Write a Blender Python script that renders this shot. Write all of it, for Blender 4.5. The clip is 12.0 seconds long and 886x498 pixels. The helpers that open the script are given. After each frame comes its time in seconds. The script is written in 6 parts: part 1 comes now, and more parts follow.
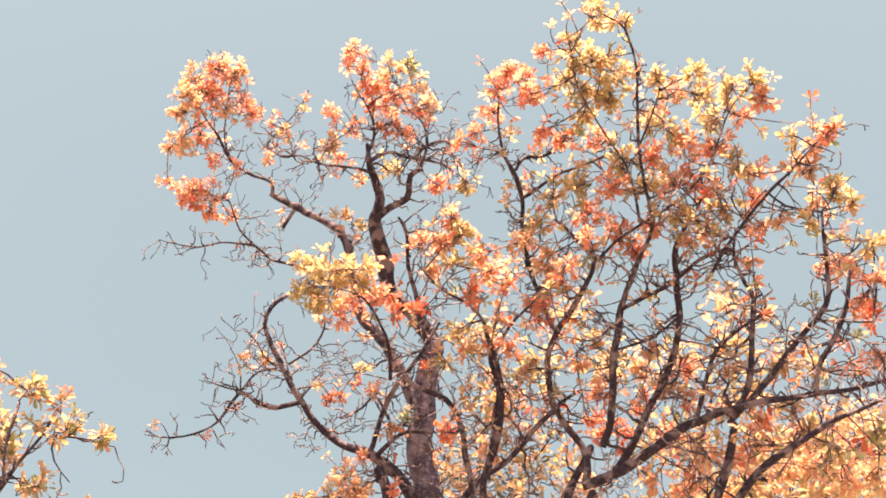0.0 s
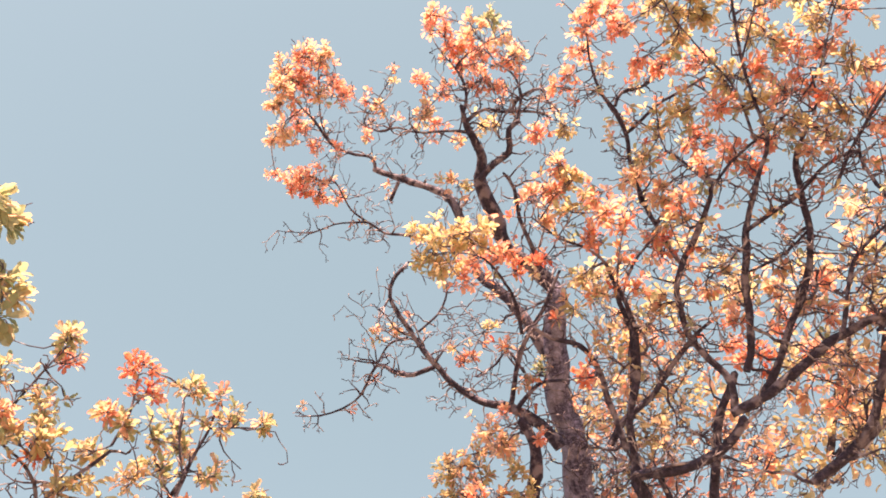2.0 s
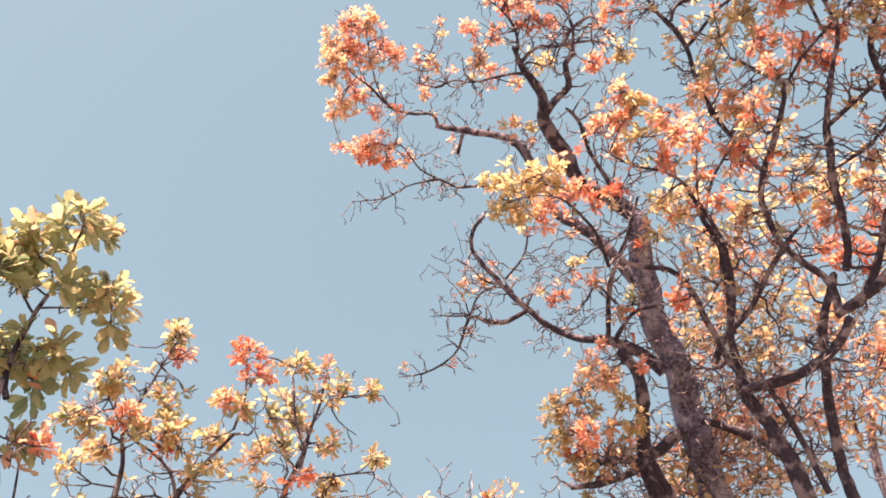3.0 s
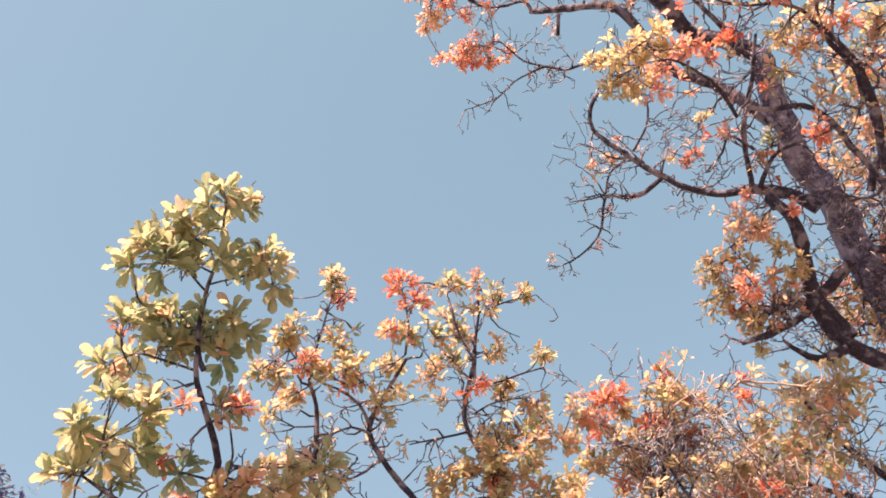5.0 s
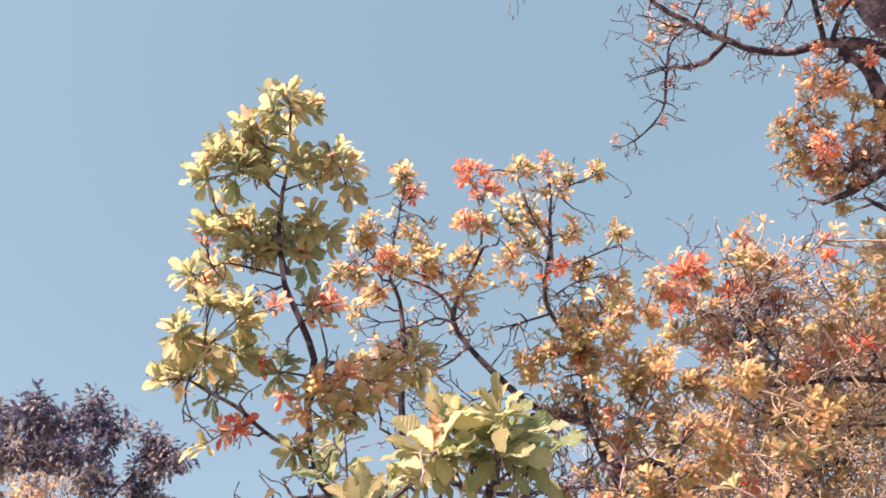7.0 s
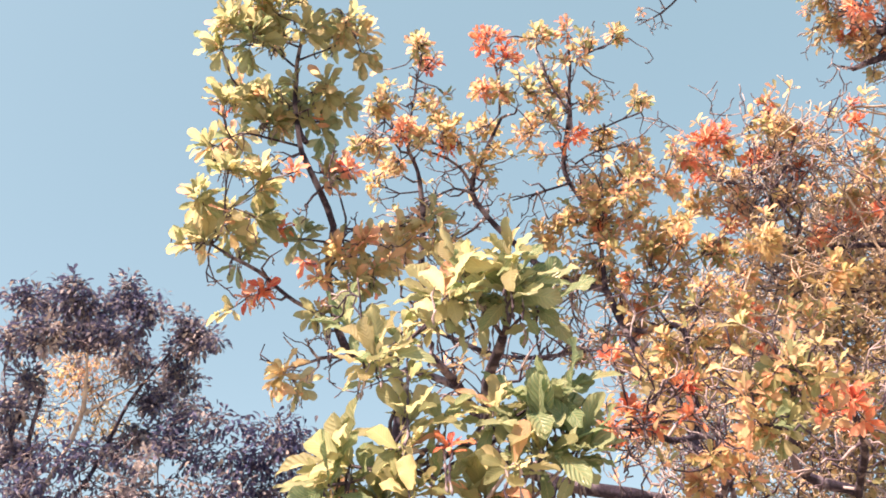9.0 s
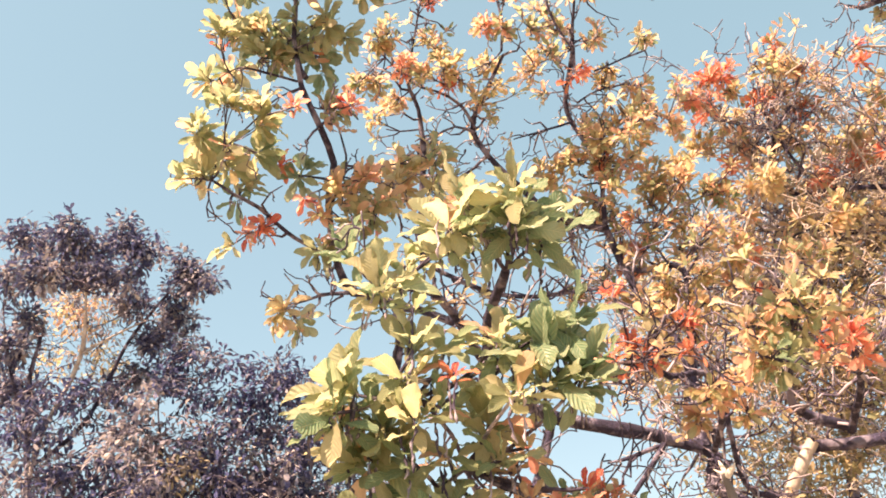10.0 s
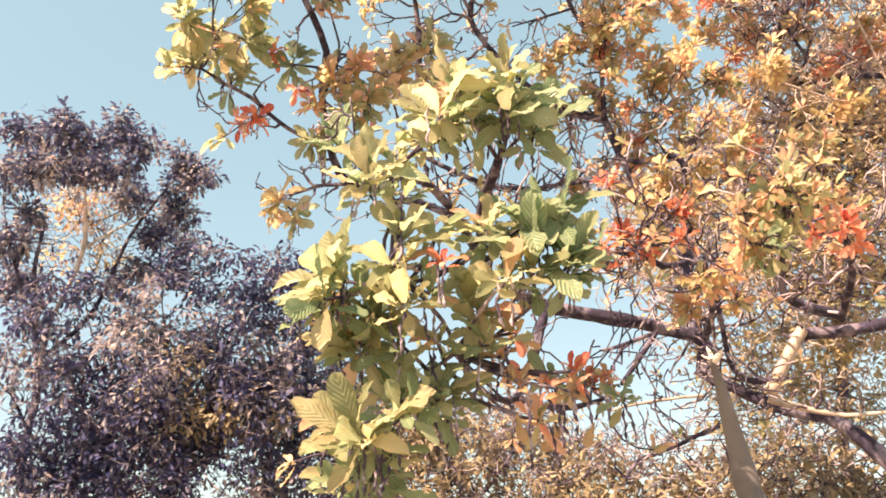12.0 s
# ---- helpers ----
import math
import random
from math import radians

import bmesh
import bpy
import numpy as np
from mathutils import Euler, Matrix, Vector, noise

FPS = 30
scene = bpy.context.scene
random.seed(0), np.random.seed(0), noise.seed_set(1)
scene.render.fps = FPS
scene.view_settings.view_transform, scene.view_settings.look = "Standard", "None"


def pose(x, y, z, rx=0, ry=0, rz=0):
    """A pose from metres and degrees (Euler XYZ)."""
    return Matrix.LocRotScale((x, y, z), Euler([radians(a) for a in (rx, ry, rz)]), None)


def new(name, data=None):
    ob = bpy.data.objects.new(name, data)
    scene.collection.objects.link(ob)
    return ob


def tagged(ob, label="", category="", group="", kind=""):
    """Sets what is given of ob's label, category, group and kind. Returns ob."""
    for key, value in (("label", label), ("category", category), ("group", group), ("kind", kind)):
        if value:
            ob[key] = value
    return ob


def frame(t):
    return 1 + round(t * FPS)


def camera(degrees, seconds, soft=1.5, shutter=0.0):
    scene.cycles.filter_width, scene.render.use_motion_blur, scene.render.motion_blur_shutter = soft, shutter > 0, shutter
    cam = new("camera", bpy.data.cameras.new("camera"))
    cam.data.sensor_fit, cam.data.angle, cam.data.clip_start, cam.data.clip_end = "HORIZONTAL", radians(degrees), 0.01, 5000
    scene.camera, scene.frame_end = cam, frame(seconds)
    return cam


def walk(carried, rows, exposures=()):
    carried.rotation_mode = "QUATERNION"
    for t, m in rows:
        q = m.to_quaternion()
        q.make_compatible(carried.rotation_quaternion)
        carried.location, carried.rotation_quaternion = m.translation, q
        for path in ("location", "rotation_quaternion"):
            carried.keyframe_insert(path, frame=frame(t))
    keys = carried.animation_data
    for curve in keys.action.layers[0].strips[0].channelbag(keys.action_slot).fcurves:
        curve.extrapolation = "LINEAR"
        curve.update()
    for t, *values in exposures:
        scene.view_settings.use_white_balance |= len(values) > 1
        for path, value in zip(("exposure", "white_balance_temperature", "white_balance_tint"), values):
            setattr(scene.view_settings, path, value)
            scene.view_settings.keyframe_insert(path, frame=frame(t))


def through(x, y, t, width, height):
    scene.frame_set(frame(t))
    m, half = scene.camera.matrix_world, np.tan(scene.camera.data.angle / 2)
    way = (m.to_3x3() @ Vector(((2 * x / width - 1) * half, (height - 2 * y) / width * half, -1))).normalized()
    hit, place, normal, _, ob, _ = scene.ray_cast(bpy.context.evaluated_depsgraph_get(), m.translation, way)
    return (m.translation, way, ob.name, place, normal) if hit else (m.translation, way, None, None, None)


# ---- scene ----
# ---- camera and its way ----
cam = camera(56.4, 12.0, soft=1.78)
walk(cam, [
    (0.0, pose(0.000, 0.000, 1.750, 150.00, -0.00, 0.00)),
    (0.5, pose(-0.046, -0.022, 1.747, 148.94, -0.00, 2.07)),
    (1.0, pose(-0.081, -0.039, 1.733, 148.17, -0.44, 4.23)),
    (1.5, pose(-0.094, -0.056, 1.720, 147.15, -1.26, 7.05)),
    (2.0, pose(-0.098, -0.071, 1.732, 146.56, -1.46, 11.18)),
    (2.5, pose(-0.097, -0.094, 1.731, 144.89, -1.27, 15.67)),
    (3.0, pose(-0.095, -0.126, 1.708, 142.76, -0.70, 21.46)),
    (3.2, pose(-0.096, -0.144, 1.687, 142.29, -0.64, 23.32)),
    (4.8, pose(0.039, -0.244, 1.712, 136.15, 0.01, 35.45)),
    (5.0, pose(0.027, -0.246, 1.718, 135.13, 0.74, 37.49)),
    (5.5, pose(-0.042, -0.248, 1.730, 134.25, 1.49, 39.43)),
    (6.0, pose(-0.105, -0.256, 1.643, 133.36, 1.69, 40.83)),
    (6.5, pose(-0.109, -0.271, 1.624, 130.01, 2.09, 43.38)),
    (7.0, pose(-0.153, -0.271, 1.633, 128.76, 2.26, 43.76)),
    (7.5, pose(-0.154, -0.245, 1.605, 125.65, 2.05, 44.57)),
    (7.7, pose(-0.163, -0.235, 1.607, 124.75, 2.15, 44.81)),
    (9.3, pose(-0.202, -0.107, 1.367, 121.78, 1.52, 46.04)),
    (9.5, pose(-0.218, -0.107, 1.359, 121.27, 1.31, 45.76)),
    (10.0, pose(-0.249, -0.115, 1.356, 118.50, 1.56, 45.44)),
    (10.5, pose(-0.253, -0.108, 1.383, 116.61, 1.66, 45.30)),
    (11.0, pose(-0.247, -0.093, 1.373, 114.33, 1.62, 45.40)),
    (11.5, pose(-0.238, -0.067, 1.364, 113.10, 1.55, 45.62)),
    (12.0, pose(-0.231, -0.046, 1.322, 111.43, 1.49, 45.76)),
], exposures=[(0.0, 1.78, 11700, 34), (2.0, 1.70, 10500, 33), (3.5, 1.58, 9200, 29), (5.5, 1.42, 8550, 29), (7.5, 1.48, 8550, 28), (9.0, 1.65, 9000, 25), (12.0, 1.80, 9600, 22)])

# ---- sky, sun ----
SUN_FROM = Vector((-0.06, -0.82, 1.0)).normalized()
world = bpy.data.worlds.new("sky")
scene.world = world
world.use_nodes = True
wn = world.node_tree.nodes
wl = world.node_tree.links
sky = wn.new("ShaderNodeTexSky")
sky.sky_type = "NISHITA"
sky.sun_disc = False
sky.sun_elevation = math.asin(SUN_FROM.z)
sky.sun_rotation = math.atan2(SUN_FROM.x, SUN_FROM.y)
sky.air_density = 1.0
sky.dust_density = 1.2
sky.ozone_density = 1.5
haze = wn.new("ShaderNodeMix")
haze.data_type = "RGBA"
haze.inputs[0].default_value = 0.62
haze.inputs[7].default_value = (0.78, 1.86, 2.50, 1)
wl.new(sky.outputs[0], haze.inputs[6])
wl.new(haze.outputs[2], wn["Background"].inputs[0])
wn["Background"].inputs[1].default_value = 0.112
sun_data = bpy.data.lights.new("sun", "SUN")
sun_data.energy = 4.3
sun_data.angle = radians(0.6)
sun_data.color = (1.0, 0.83, 0.71)
sun = new("sun", sun_data)
sun.rotation_euler = SUN_FROM.to_track_quat("Z", "Y").to_euler()


# ---- materials ----
def material(name):
    m = bpy.data.materials.new(name)
    m.use_nodes = True
    nt = m.node_tree
    return m, nt, nt.nodes["Principled BSDF"], nt.nodes["Material Output"]


def ramp(nt, fac, stops):
    n = nt.nodes.new("ShaderNodeValToRGB")
    while len(n.color_ramp.elements) < len(stops):
        n.color_ramp.elements.new(0.5)
    for e, (p, c) in zip(n.color_ramp.elements, stops):
        e.position, e.color = p, (*c, 1)
    nt.links.new(fac, n.inputs[0])
    return n.outputs[0]


def math_node(nt, op, a, b=None):
    n = nt.nodes.new("ShaderNodeMath")
    n.operation = op
    for i, v in enumerate((a, b)):
        if v is None:
            continue
        if isinstance(v, (int, float)):
            n.inputs[i].default_value = v
        else:
            nt.links.new(v, n.inputs[i])
    return n.outputs[0]


def mix_color(nt, fac, a, b, mode="MIX"):
    n = nt.nodes.new("ShaderNodeMix")
    n.data_type, n.blend_type = "RGBA", mode
    for sock, v in ((n.inputs[0], fac), (n.inputs[6], a), (n.inputs[7], b)):
        if isinstance(v, (int, float)):
            sock.default_value = v
        elif isinstance(v, tuple):
            sock.default_value = (*v, 1)
        else:
            nt.links.new(v, sock)
    return n.outputs[2]


def leaf_material(name, stops, rough=0.46, through=0.5, blotch=(0.36, 0.21, 0.10), blotch_amount=0.3, veins=0.75):
    m, nt, bsdf, out = material(name)
    info, geo = nt.nodes.new("ShaderNodeObjectInfo"), nt.nodes.new("ShaderNodeNewGeometry")
    rnd = math_node(nt, "FRACT", math_node(nt, "ADD", info.outputs["Random"], geo.outputs["Random Per Island"]))
    col = ramp(nt, rnd, stops)
    tc = nt.nodes.new("ShaderNodeTexCoord")
    sep = nt.nodes.new("ShaderNodeSeparateXYZ")
    nt.links.new(tc.outputs["UV"], sep.inputs[0])
    across = math_node(nt, "ABSOLUTE", math_node(nt, "SUBTRACT", sep.outputs[0], 0.5))
    # side veins sweep forward from the midrib
    sweep = math_node(nt, "SUBTRACT", sep.outputs[1], math_node(nt, "MULTIPLY", across, 0.55))
    wave = math_node(nt, "SINE", math_node(nt, "MULTIPLY", sweep, 62.0))
    rib = math_node(nt, "LESS_THAN", across, 0.03)
    vein = math_node(nt, "MAXIMUM", math_node(nt, "GREATER_THAN", wave, 0.86), rib)
    pale = mix_color(nt, 0.65, col, (0.72, 0.68, 0.42))
    col = mix_color(nt, math_node(nt, "MULTIPLY", vein, veins), col, pale)
    # dry spots and browned margins
    n1 = nt.nodes.new("ShaderNodeTexNoise")
    n1.inputs["Scale"].default_value = 22
    n1.inputs["Detail"].default_value = 4
    spots = ramp(nt, n1.outputs[0], [(0.54, (0, 0, 0)), (0.7, (1, 1, 1))])
    margin = math_node(nt, "MULTIPLY", math_node(nt, "MULTIPLY", across, across), 1.6)
    wear = math_node(nt, "MULTIPLY", math_node(nt, "ADD", spots, margin), blotch_amount)
    wear = math_node(nt, "MINIMUM", wear, 0.9)
    col = mix_color(nt, wear, col, blotch)
    nt.links.new(col, bsdf.inputs["Base Color"])
    bsdf.inputs["Roughness"].default_value = rough
    bsdf.inputs["Specular IOR Level"].default_value = 0.35
    bump = nt.nodes.new("ShaderNodeBump")
    bump.inputs["Strength"].default_value = 0.55
    bump.inputs["Distance"].default_value = 0.004
    nt.links.new(math_node(nt, "ADD", wave, n1.outputs[0]), bump.inputs["Height"])
    nt.links.new(bump.outputs[0], bsdf.inputs["Normal"])
    tr = nt.nodes.new("ShaderNodeBsdfTranslucent")
    nt.links.new(col, tr.inputs[0])
    mx = nt.nodes.new("ShaderNodeMixShader")
    mx.inputs[0].default_value = through
    nt.links.new(bsdf.outputs[0], mx.inputs[1])
    nt.links.new(tr.outputs[0], mx.inputs[2])
    nt.links.new(mx.outputs[0], out.inputs[0])
    return m


LEAF = {
    "lime": leaf_material("leaf_lime", [(0.0, (0.31, 0.39, 0.23)), (0.5, (0.48, 0.51, 0.32)), (1.0, (0.64, 0.60, 0.40))], veins=0.5, rough=0.4, through=0.68),
    # green leaves; also lime leaves in shade, with that shade put into colour
    "green": leaf_material("leaf_green", [(0.0, (0.17, 0.30, 0.19)), (0.5, (0.27, 0.40, 0.26)), (1.0, (0.45, 0.53, 0.37))], rough=0.28, veins=0.5, through=0.5),
    "ochre": leaf_material("leaf_ochre", [(0.0, (0.67, 0.55, 0.33)), (0.35, (0.87, 0.585, 0.42)), (1.0, (0.93, 0.52, 0.43))], through=0.68),
    "orange": leaf_material("leaf_orange", [(0.0, (0.95, 0.56, 0.43)), (0.5, (0.95, 0.45, 0.37)), (1.0, (0.93, 0.34, 0.29))], blotch=(0.62, 0.32, 0.22), blotch_amount=0.15, through=0.68),
    "red": leaf_material("leaf_red", [(0.0, (0.94, 0.40, 0.26)), (0.6, (0.90, 0.24, 0.16)), (1.0, (0.66, 0.09, 0.10))], blotch=(0.44, 0.10, 0.07), blotch_amount=0.2),
    "khaki": leaf_material("leaf_khaki", [(0.0, (0.52, 0.48, 0.27)), (0.5, (0.72, 0.60, 0.36)), (1.0, (0.88, 0.61, 0.42))], through=0.7),
    "brown": leaf_material("leaf_brown", [(0.0, (0.47, 0.30, 0.19)), (0.5, (0.59, 0.41, 0.27)), (1.0, (0.65, 0.49, 0.32))]),
    # dark leaf colour with shaded undersides (navy) and lit tops (pale) put in
    "dark": leaf_material("leaf_dark_shade", [(0.0, (0.035, 0.052, 0.15)), (0.55, (0.11, 0.135, 0.31)), (1.0, (0.46, 0.44, 0.46))], rough=0.3, through=0.22, blotch=(0.15, 0.14, 0.22), blotch_amount=0.3, veins=0.2),
    # near-black navy: the shade inside the low shrubs, put into leaf colour
    "deep_shade": leaf_material("leaf_deep_shade", [(0.0, (0.028, 0.042, 0.145)), (0.7, (0.07, 0.09, 0.25)), (1.0, (0.25, 0.25, 0.34))], rough=0.32, through=0.22, blotch=(0.12, 0.11, 0.18), blotch_amount=0.3, veins=0.2),
    # pale lilac-grey: leaves caught by the sun, put into the colour
    "lit_grey": leaf_material("leaf_lit_grey", [(0.0, (0.28, 0.28, 0.40)), (0.5, (0.44, 0.43, 0.52)), (1.0, (0.64, 0.60, 0.60))], rough=0.5, through=0.3, blotch=(0.32, 0.24, 0.21), veins=0.2),
    "cream": leaf_material("leaf_cream", [(0.0, (0.62, 0.57, 0.33)), (0.5, (0.80, 0.65, 0.44)), (1.0, (0.89, 0.65, 0.49))], rough=0.5, through=0.64),
    "olive": leaf_material("leaf_olive", [(0.0, (0.38, 0.37, 0.23)), (0.5, (0.56, 0.51, 0.33)), (1.0, (0.72, 0.61, 0.42))], rough=0.55, through=0.5),
    "drab": leaf_material("leaf_drab", [(0.0, (0.19, 0.17, 0.145)), (0.5, (0.30, 0.265, 0.215)), (1.0, (0.42, 0.37, 0.29))], rough=0.7, through=0.3),
    "tan": leaf_material("leaf_tan", [(0.0, (0.29, 0.255, 0.195)), (0.5, (0.44, 0.385, 0.29)), (1.0, (0.60, 0.52, 0.39))], rough=0.6, through=0.35),
}


def bark_material(name, dark, light, pale, scale, bump_depth, pale_amount=0.4, cracks=0.6):
    m, nt, bsdf, out = material(name)
    tc = nt.nodes.new("ShaderNodeTexCoord")
    n1 = nt.nodes.new("ShaderNodeTexNoise")
    n1.inputs["Scale"].default_value = scale
    n1.inputs["Detail"].default_value = 8
    n1.inputs["Roughness"].default_value = 0.65
    nt.links.new(tc.outputs["Object"], n1.inputs["Vector"])
    vor = nt.nodes.new("ShaderNodeTexVoronoi")
    vor.feature = "DISTANCE_TO_EDGE"
    vor.inputs["Scale"].default_value = scale * 1.3
    warp = nt.nodes.new("ShaderNodeMapping")
    warp.inputs["Scale"].default_value = (1.0, 1.0, 0.35)
    nt.links.new(tc.outputs["Object"], warp.inputs["Vector"])
    bend = nt.nodes.new("ShaderNodeVectorMath")
    bend.operation = "MULTIPLY_ADD"
    bend.inputs[1].default_value = (3.5 / scale,) * 3
    nt.links.new(n1.outputs["Color"], bend.inputs[0])
    nt.links.new(warp.outputs[0], bend.inputs[2])
    nt.links.new(bend.outputs[0], vor.inputs["Vector"])
    n2 = nt.nodes.new("ShaderNodeTexNoise")
    n2.inputs["Scale"].default_value = scale * 0.3
    n2.inputs["Detail"].default_value = 5
    nt.links.new(tc.outputs["Object"], n2.inputs["Vector"])
    col = ramp(nt, n1.outputs[0], [(0.3, dark), (0.7, light)])
    crack = ramp(nt, vor.outputs["Distance"], [(0.0, (0.15, 0.13, 0.15)), (0.2, (1, 1, 1))])
    col = mix_color(nt, cracks, col, crack, "MULTIPLY")
    # pale mottling; on dark bark and twigs it puts sunlit streaks into colour
    patch = ramp(nt, n2.outputs[0], [(0.5, (0, 0, 0)), (0.6, (1, 1, 1))])
    col = mix_color(nt, math_node(nt, "MULTIPLY", patch, pale_amount), col, pale)
    nt.links.new(col, bsdf.inputs["Base Color"])
    bsdf.inputs["Roughness"].default_value = 0.85
    bump = nt.nodes.new("ShaderNodeBump")
    bump.inputs["Strength"].default_value = 0.9
    bump.inputs["Distance"].default_value = bump_depth
    nt.links.new(math_node(nt, "ADD", n1.outputs[0], math_node(nt, "MINIMUM", vor.outputs["Distance"], 0.15)), bump.inputs["Height"])
    nt.links.new(bump.outputs[0], bsdf.inputs["Normal"])
    return m


# dark base with pale patches that imitate sunlit limb tops
BARK_DARK = bark_material("bark_dark", (0.013, 0.012, 0.036), (0.075, 0.066, 0.135), (0.58, 0.54, 0.70), 26, 0.02, 0.36, 0.6)
# fissures and mottling, strengthened to carry leaf-shadow dapple in the colour
BARK_GREY = bark_material("bark_grey", (0.07, 0.068, 0.16), (0.46, 0.47, 0.80), (0.62, 0.62, 0.88), 15, 0.09, 0.45, 1.0)
BARK_PALE = bark_material("bark_pale", (0.30, 0.25, 0.23), (0.54, 0.48, 0.44), (0.70, 0.64, 0.58), 18, 0.006, 0.5, 0.12)
DEAD_WOOD = bark_material("dead_wood", (0.115, 0.108, 0.11), (0.17, 0.162, 0.165), (0.23, 0.22, 0.22), 7, 0.004, 0.4, 0.0)
SPLINTER = bark_material("splintered_wood", (0.66, 0.60, 0.54), (0.80, 0.75, 0.70), (0.85, 0.82, 0.78), 20, 0.004, 0.4, 0.0)
# lighter copy of the twig bark: twigs in sun, painted pale
TWIG_SUNLIT = bark_material("twig_sunlit", (0.26, 0.21, 0.20), (0.48, 0.42, 0.39), (0.72, 0.65, 0.60), 30, 0.003, 0.6, 0.0)
# many pale patches: sunlit stretches of twig, put into the colour
TWIG = bark_material("twig_bark", (0.02, 0.016, 0.036), (0.09, 0.074, 0.12), (0.62, 0.56, 0.64), 30, 0.003, 0.58, 0.0)


# ---- building kit ----
rng = random.Random(11)


class Heap:
    """Vertices, faces and face corners' uv of one joined mesh."""

    def __init__(self):
        self.v, self.f, self.uv, self.n = [], [], [], 0

    def add(self, verts, faces, uv=None):
        self.v.append(np.asarray(verts, dtype=float))
        self.f.extend([tuple(i + self.n for i in f) for f in faces])
        if uv is not None:
            self.uv.append(np.asarray([uv[i] for f in faces for i in f], dtype=float))
        self.n += len(verts)

    def mesh(self, name, mat, smooth=True):
        me = bpy.data.meshes.new(name)
        me.from_pydata(np.concatenate(self.v).tolist(), [], self.f)
        if self.uv:
            layer = me.uv_layers.new(name="uv")
            layer.data.foreach_set("uv", np.concatenate(self.uv).ravel())
        me.polygons.foreach_set("use_smooth", [smooth] * len(me.polygons))
        me.materials.append(mat)
        me.update()
        return me


def part(name, heap, mat, parent, label="", kind=""):
    ob = new(name, heap.mesh(name, mat))
    ob.parent = parent
    ob.matrix_parent_inverse = parent.matrix_world.inverted()
    return tagged(ob, label=label, kind=kind)


def tube(heap, pts, radii, sides, knobs=0.0):
    """Sweeps a ring along the points; the ends are closed by short cones."""
    pts = [Vector(p) for p in pts]
    verts, faces = [], []
    t = (pts[1] - pts[0]).normalized()
    a = t.orthogonal().normalized()
    last = len(pts) - 1
    for i, p in enumerate(pts):
        t = (pts[min(i + 1, last)] - pts[max(i - 1, 0)]).normalized()
        a = (a - t * a.dot(t)).normalized()
        b = t.cross(a)
        for k in range(sides):
            w = 2 * math.pi * k / sides
            d = a * math.cos(w) + b * math.sin(w)
            r = radii[i]
            if knobs:
                q = p + d * r
                r *= 1 + knobs * (noise.noise(q * 5) + 0.6 * noise.noise(q * 14))
            verts.append(p + d * r)
        if i:
            s, e = (i - 1) * sides, i * sides
            for k in range(sides):
                j = (k + 1) % sides
                faces.append((s + k, s + j, e + j, e + k))
    verts.append(pts[-1] + t * radii[-1] * 0.7)
    tip = len(verts) - 1
    for k in range(sides):
        faces.append((last * sides + k, last * sides + (k + 1) % sides, tip))
    heap.add([tuple(v) for v in verts], faces)


def smooth_path(ctrl, step):
    """Catmull-Rom through (x, y, z, r) with about one sample a step."""
    c = [np.array(p, dtype=float) for p in ctrl]
    c = [2 * c[0] - c[1]] + c + [2 * c[-1] - c[-2]]
    out = []
    for i in range(1, len(c) - 2):
        n = max(2, int(np.linalg.norm((c[i + 1] - c[i])[:3]) / step))
        for k in range(n):
            u = k / n
            out.append(0.5 * (2 * c[i] + (c[i + 1] - c[i - 1]) * u + (2 * c[i - 1] - 5 * c[i] + 4 * c[i + 1] - c[i + 2]) * u * u
                              + (3 * c[i] - c[i - 1] - 3 * c[i + 1] + c[i + 2]) * u ** 3))
    out.append(c[-2])
    return out


def leaf_shape(rows, cols, width, curl, fold, wave, seed):
    """An obovate leaf one long, along +y from its stalk, face up."""
    r = random.Random(seed)
    verts, faces, uv = [(0, -0.10, 0.0), (0.012, -0.10, 0.0)], [], [(0.5, 0), (0.5, 0)]
    ph = r.uniform(0, 6)
    for i in range(rows + 1):
        v = 1 - (1 - i / rows) ** 1.35
        half = width * (0.03 + 1.35 * v ** 0.9 * max(0.0, 1 - v ** 4.5) ** 0.6)
        bend = curl * v * v
        for k in range(cols + 1):
            u = 2 * k / cols - 1
            edge = wave * (math.sin(9 * v + ph + 2 * u) + 0.9 * math.sin(23 * v + 2 * ph + 3 * u)) * u * u
            side = half * (1 + 0.6 * wave * math.sin(13 * v + ph * u))
            verts.append((u * side + 0.06 * math.sin(ph) * v * v, v * (1 - 0.18 * abs(curl) * v), -bend + fold * abs(u) * half + edge))
            uv.append((0.5 + u / 2, v))
    for i in range(rows):
        for k in range(cols):
            s = 2 + i * (cols + 1) + k
            faces.append((s, s + 1, s + cols + 2, s + cols + 1))
    mid = 2 + cols // 2
    faces.append((0, 1, mid))
    return np.array(verts), faces, uv


FINE = [leaf_shape(11, 4, w, c, fo, wv, i) for i, (w, c, fo, wv) in enumerate(
    [(0.215, 0.10, 0.25, 0.03), (0.19, 0.25, 0.2, 0.04), (0.235, -0.08, 0.35, 0.03), (0.20, 0.42, 0.25, 0.04), (0.22, 0.15, 0.12, 0.045), (0.175, 0.6, 0.4, 0.04), (0.19, 0.3, 0.55, 0.03), (0.20, -0.2, 0.2, 0.045)])]
BROAD = [leaf_shape(9, 4, w, c, fo, wv, i) for i, (w, c, fo, wv) in enumerate(
    [(0.22, 0.10, 0.25, 0.03), (0.20, 0.25, 0.2, 0.045), (0.24, -0.08, 0.3, 0.03), (0.20, 0.42, 0.25, 0.045), (0.22, 0.15, 0.12, 0.04), (0.18, 0.5, 0.4, 0.04)])]
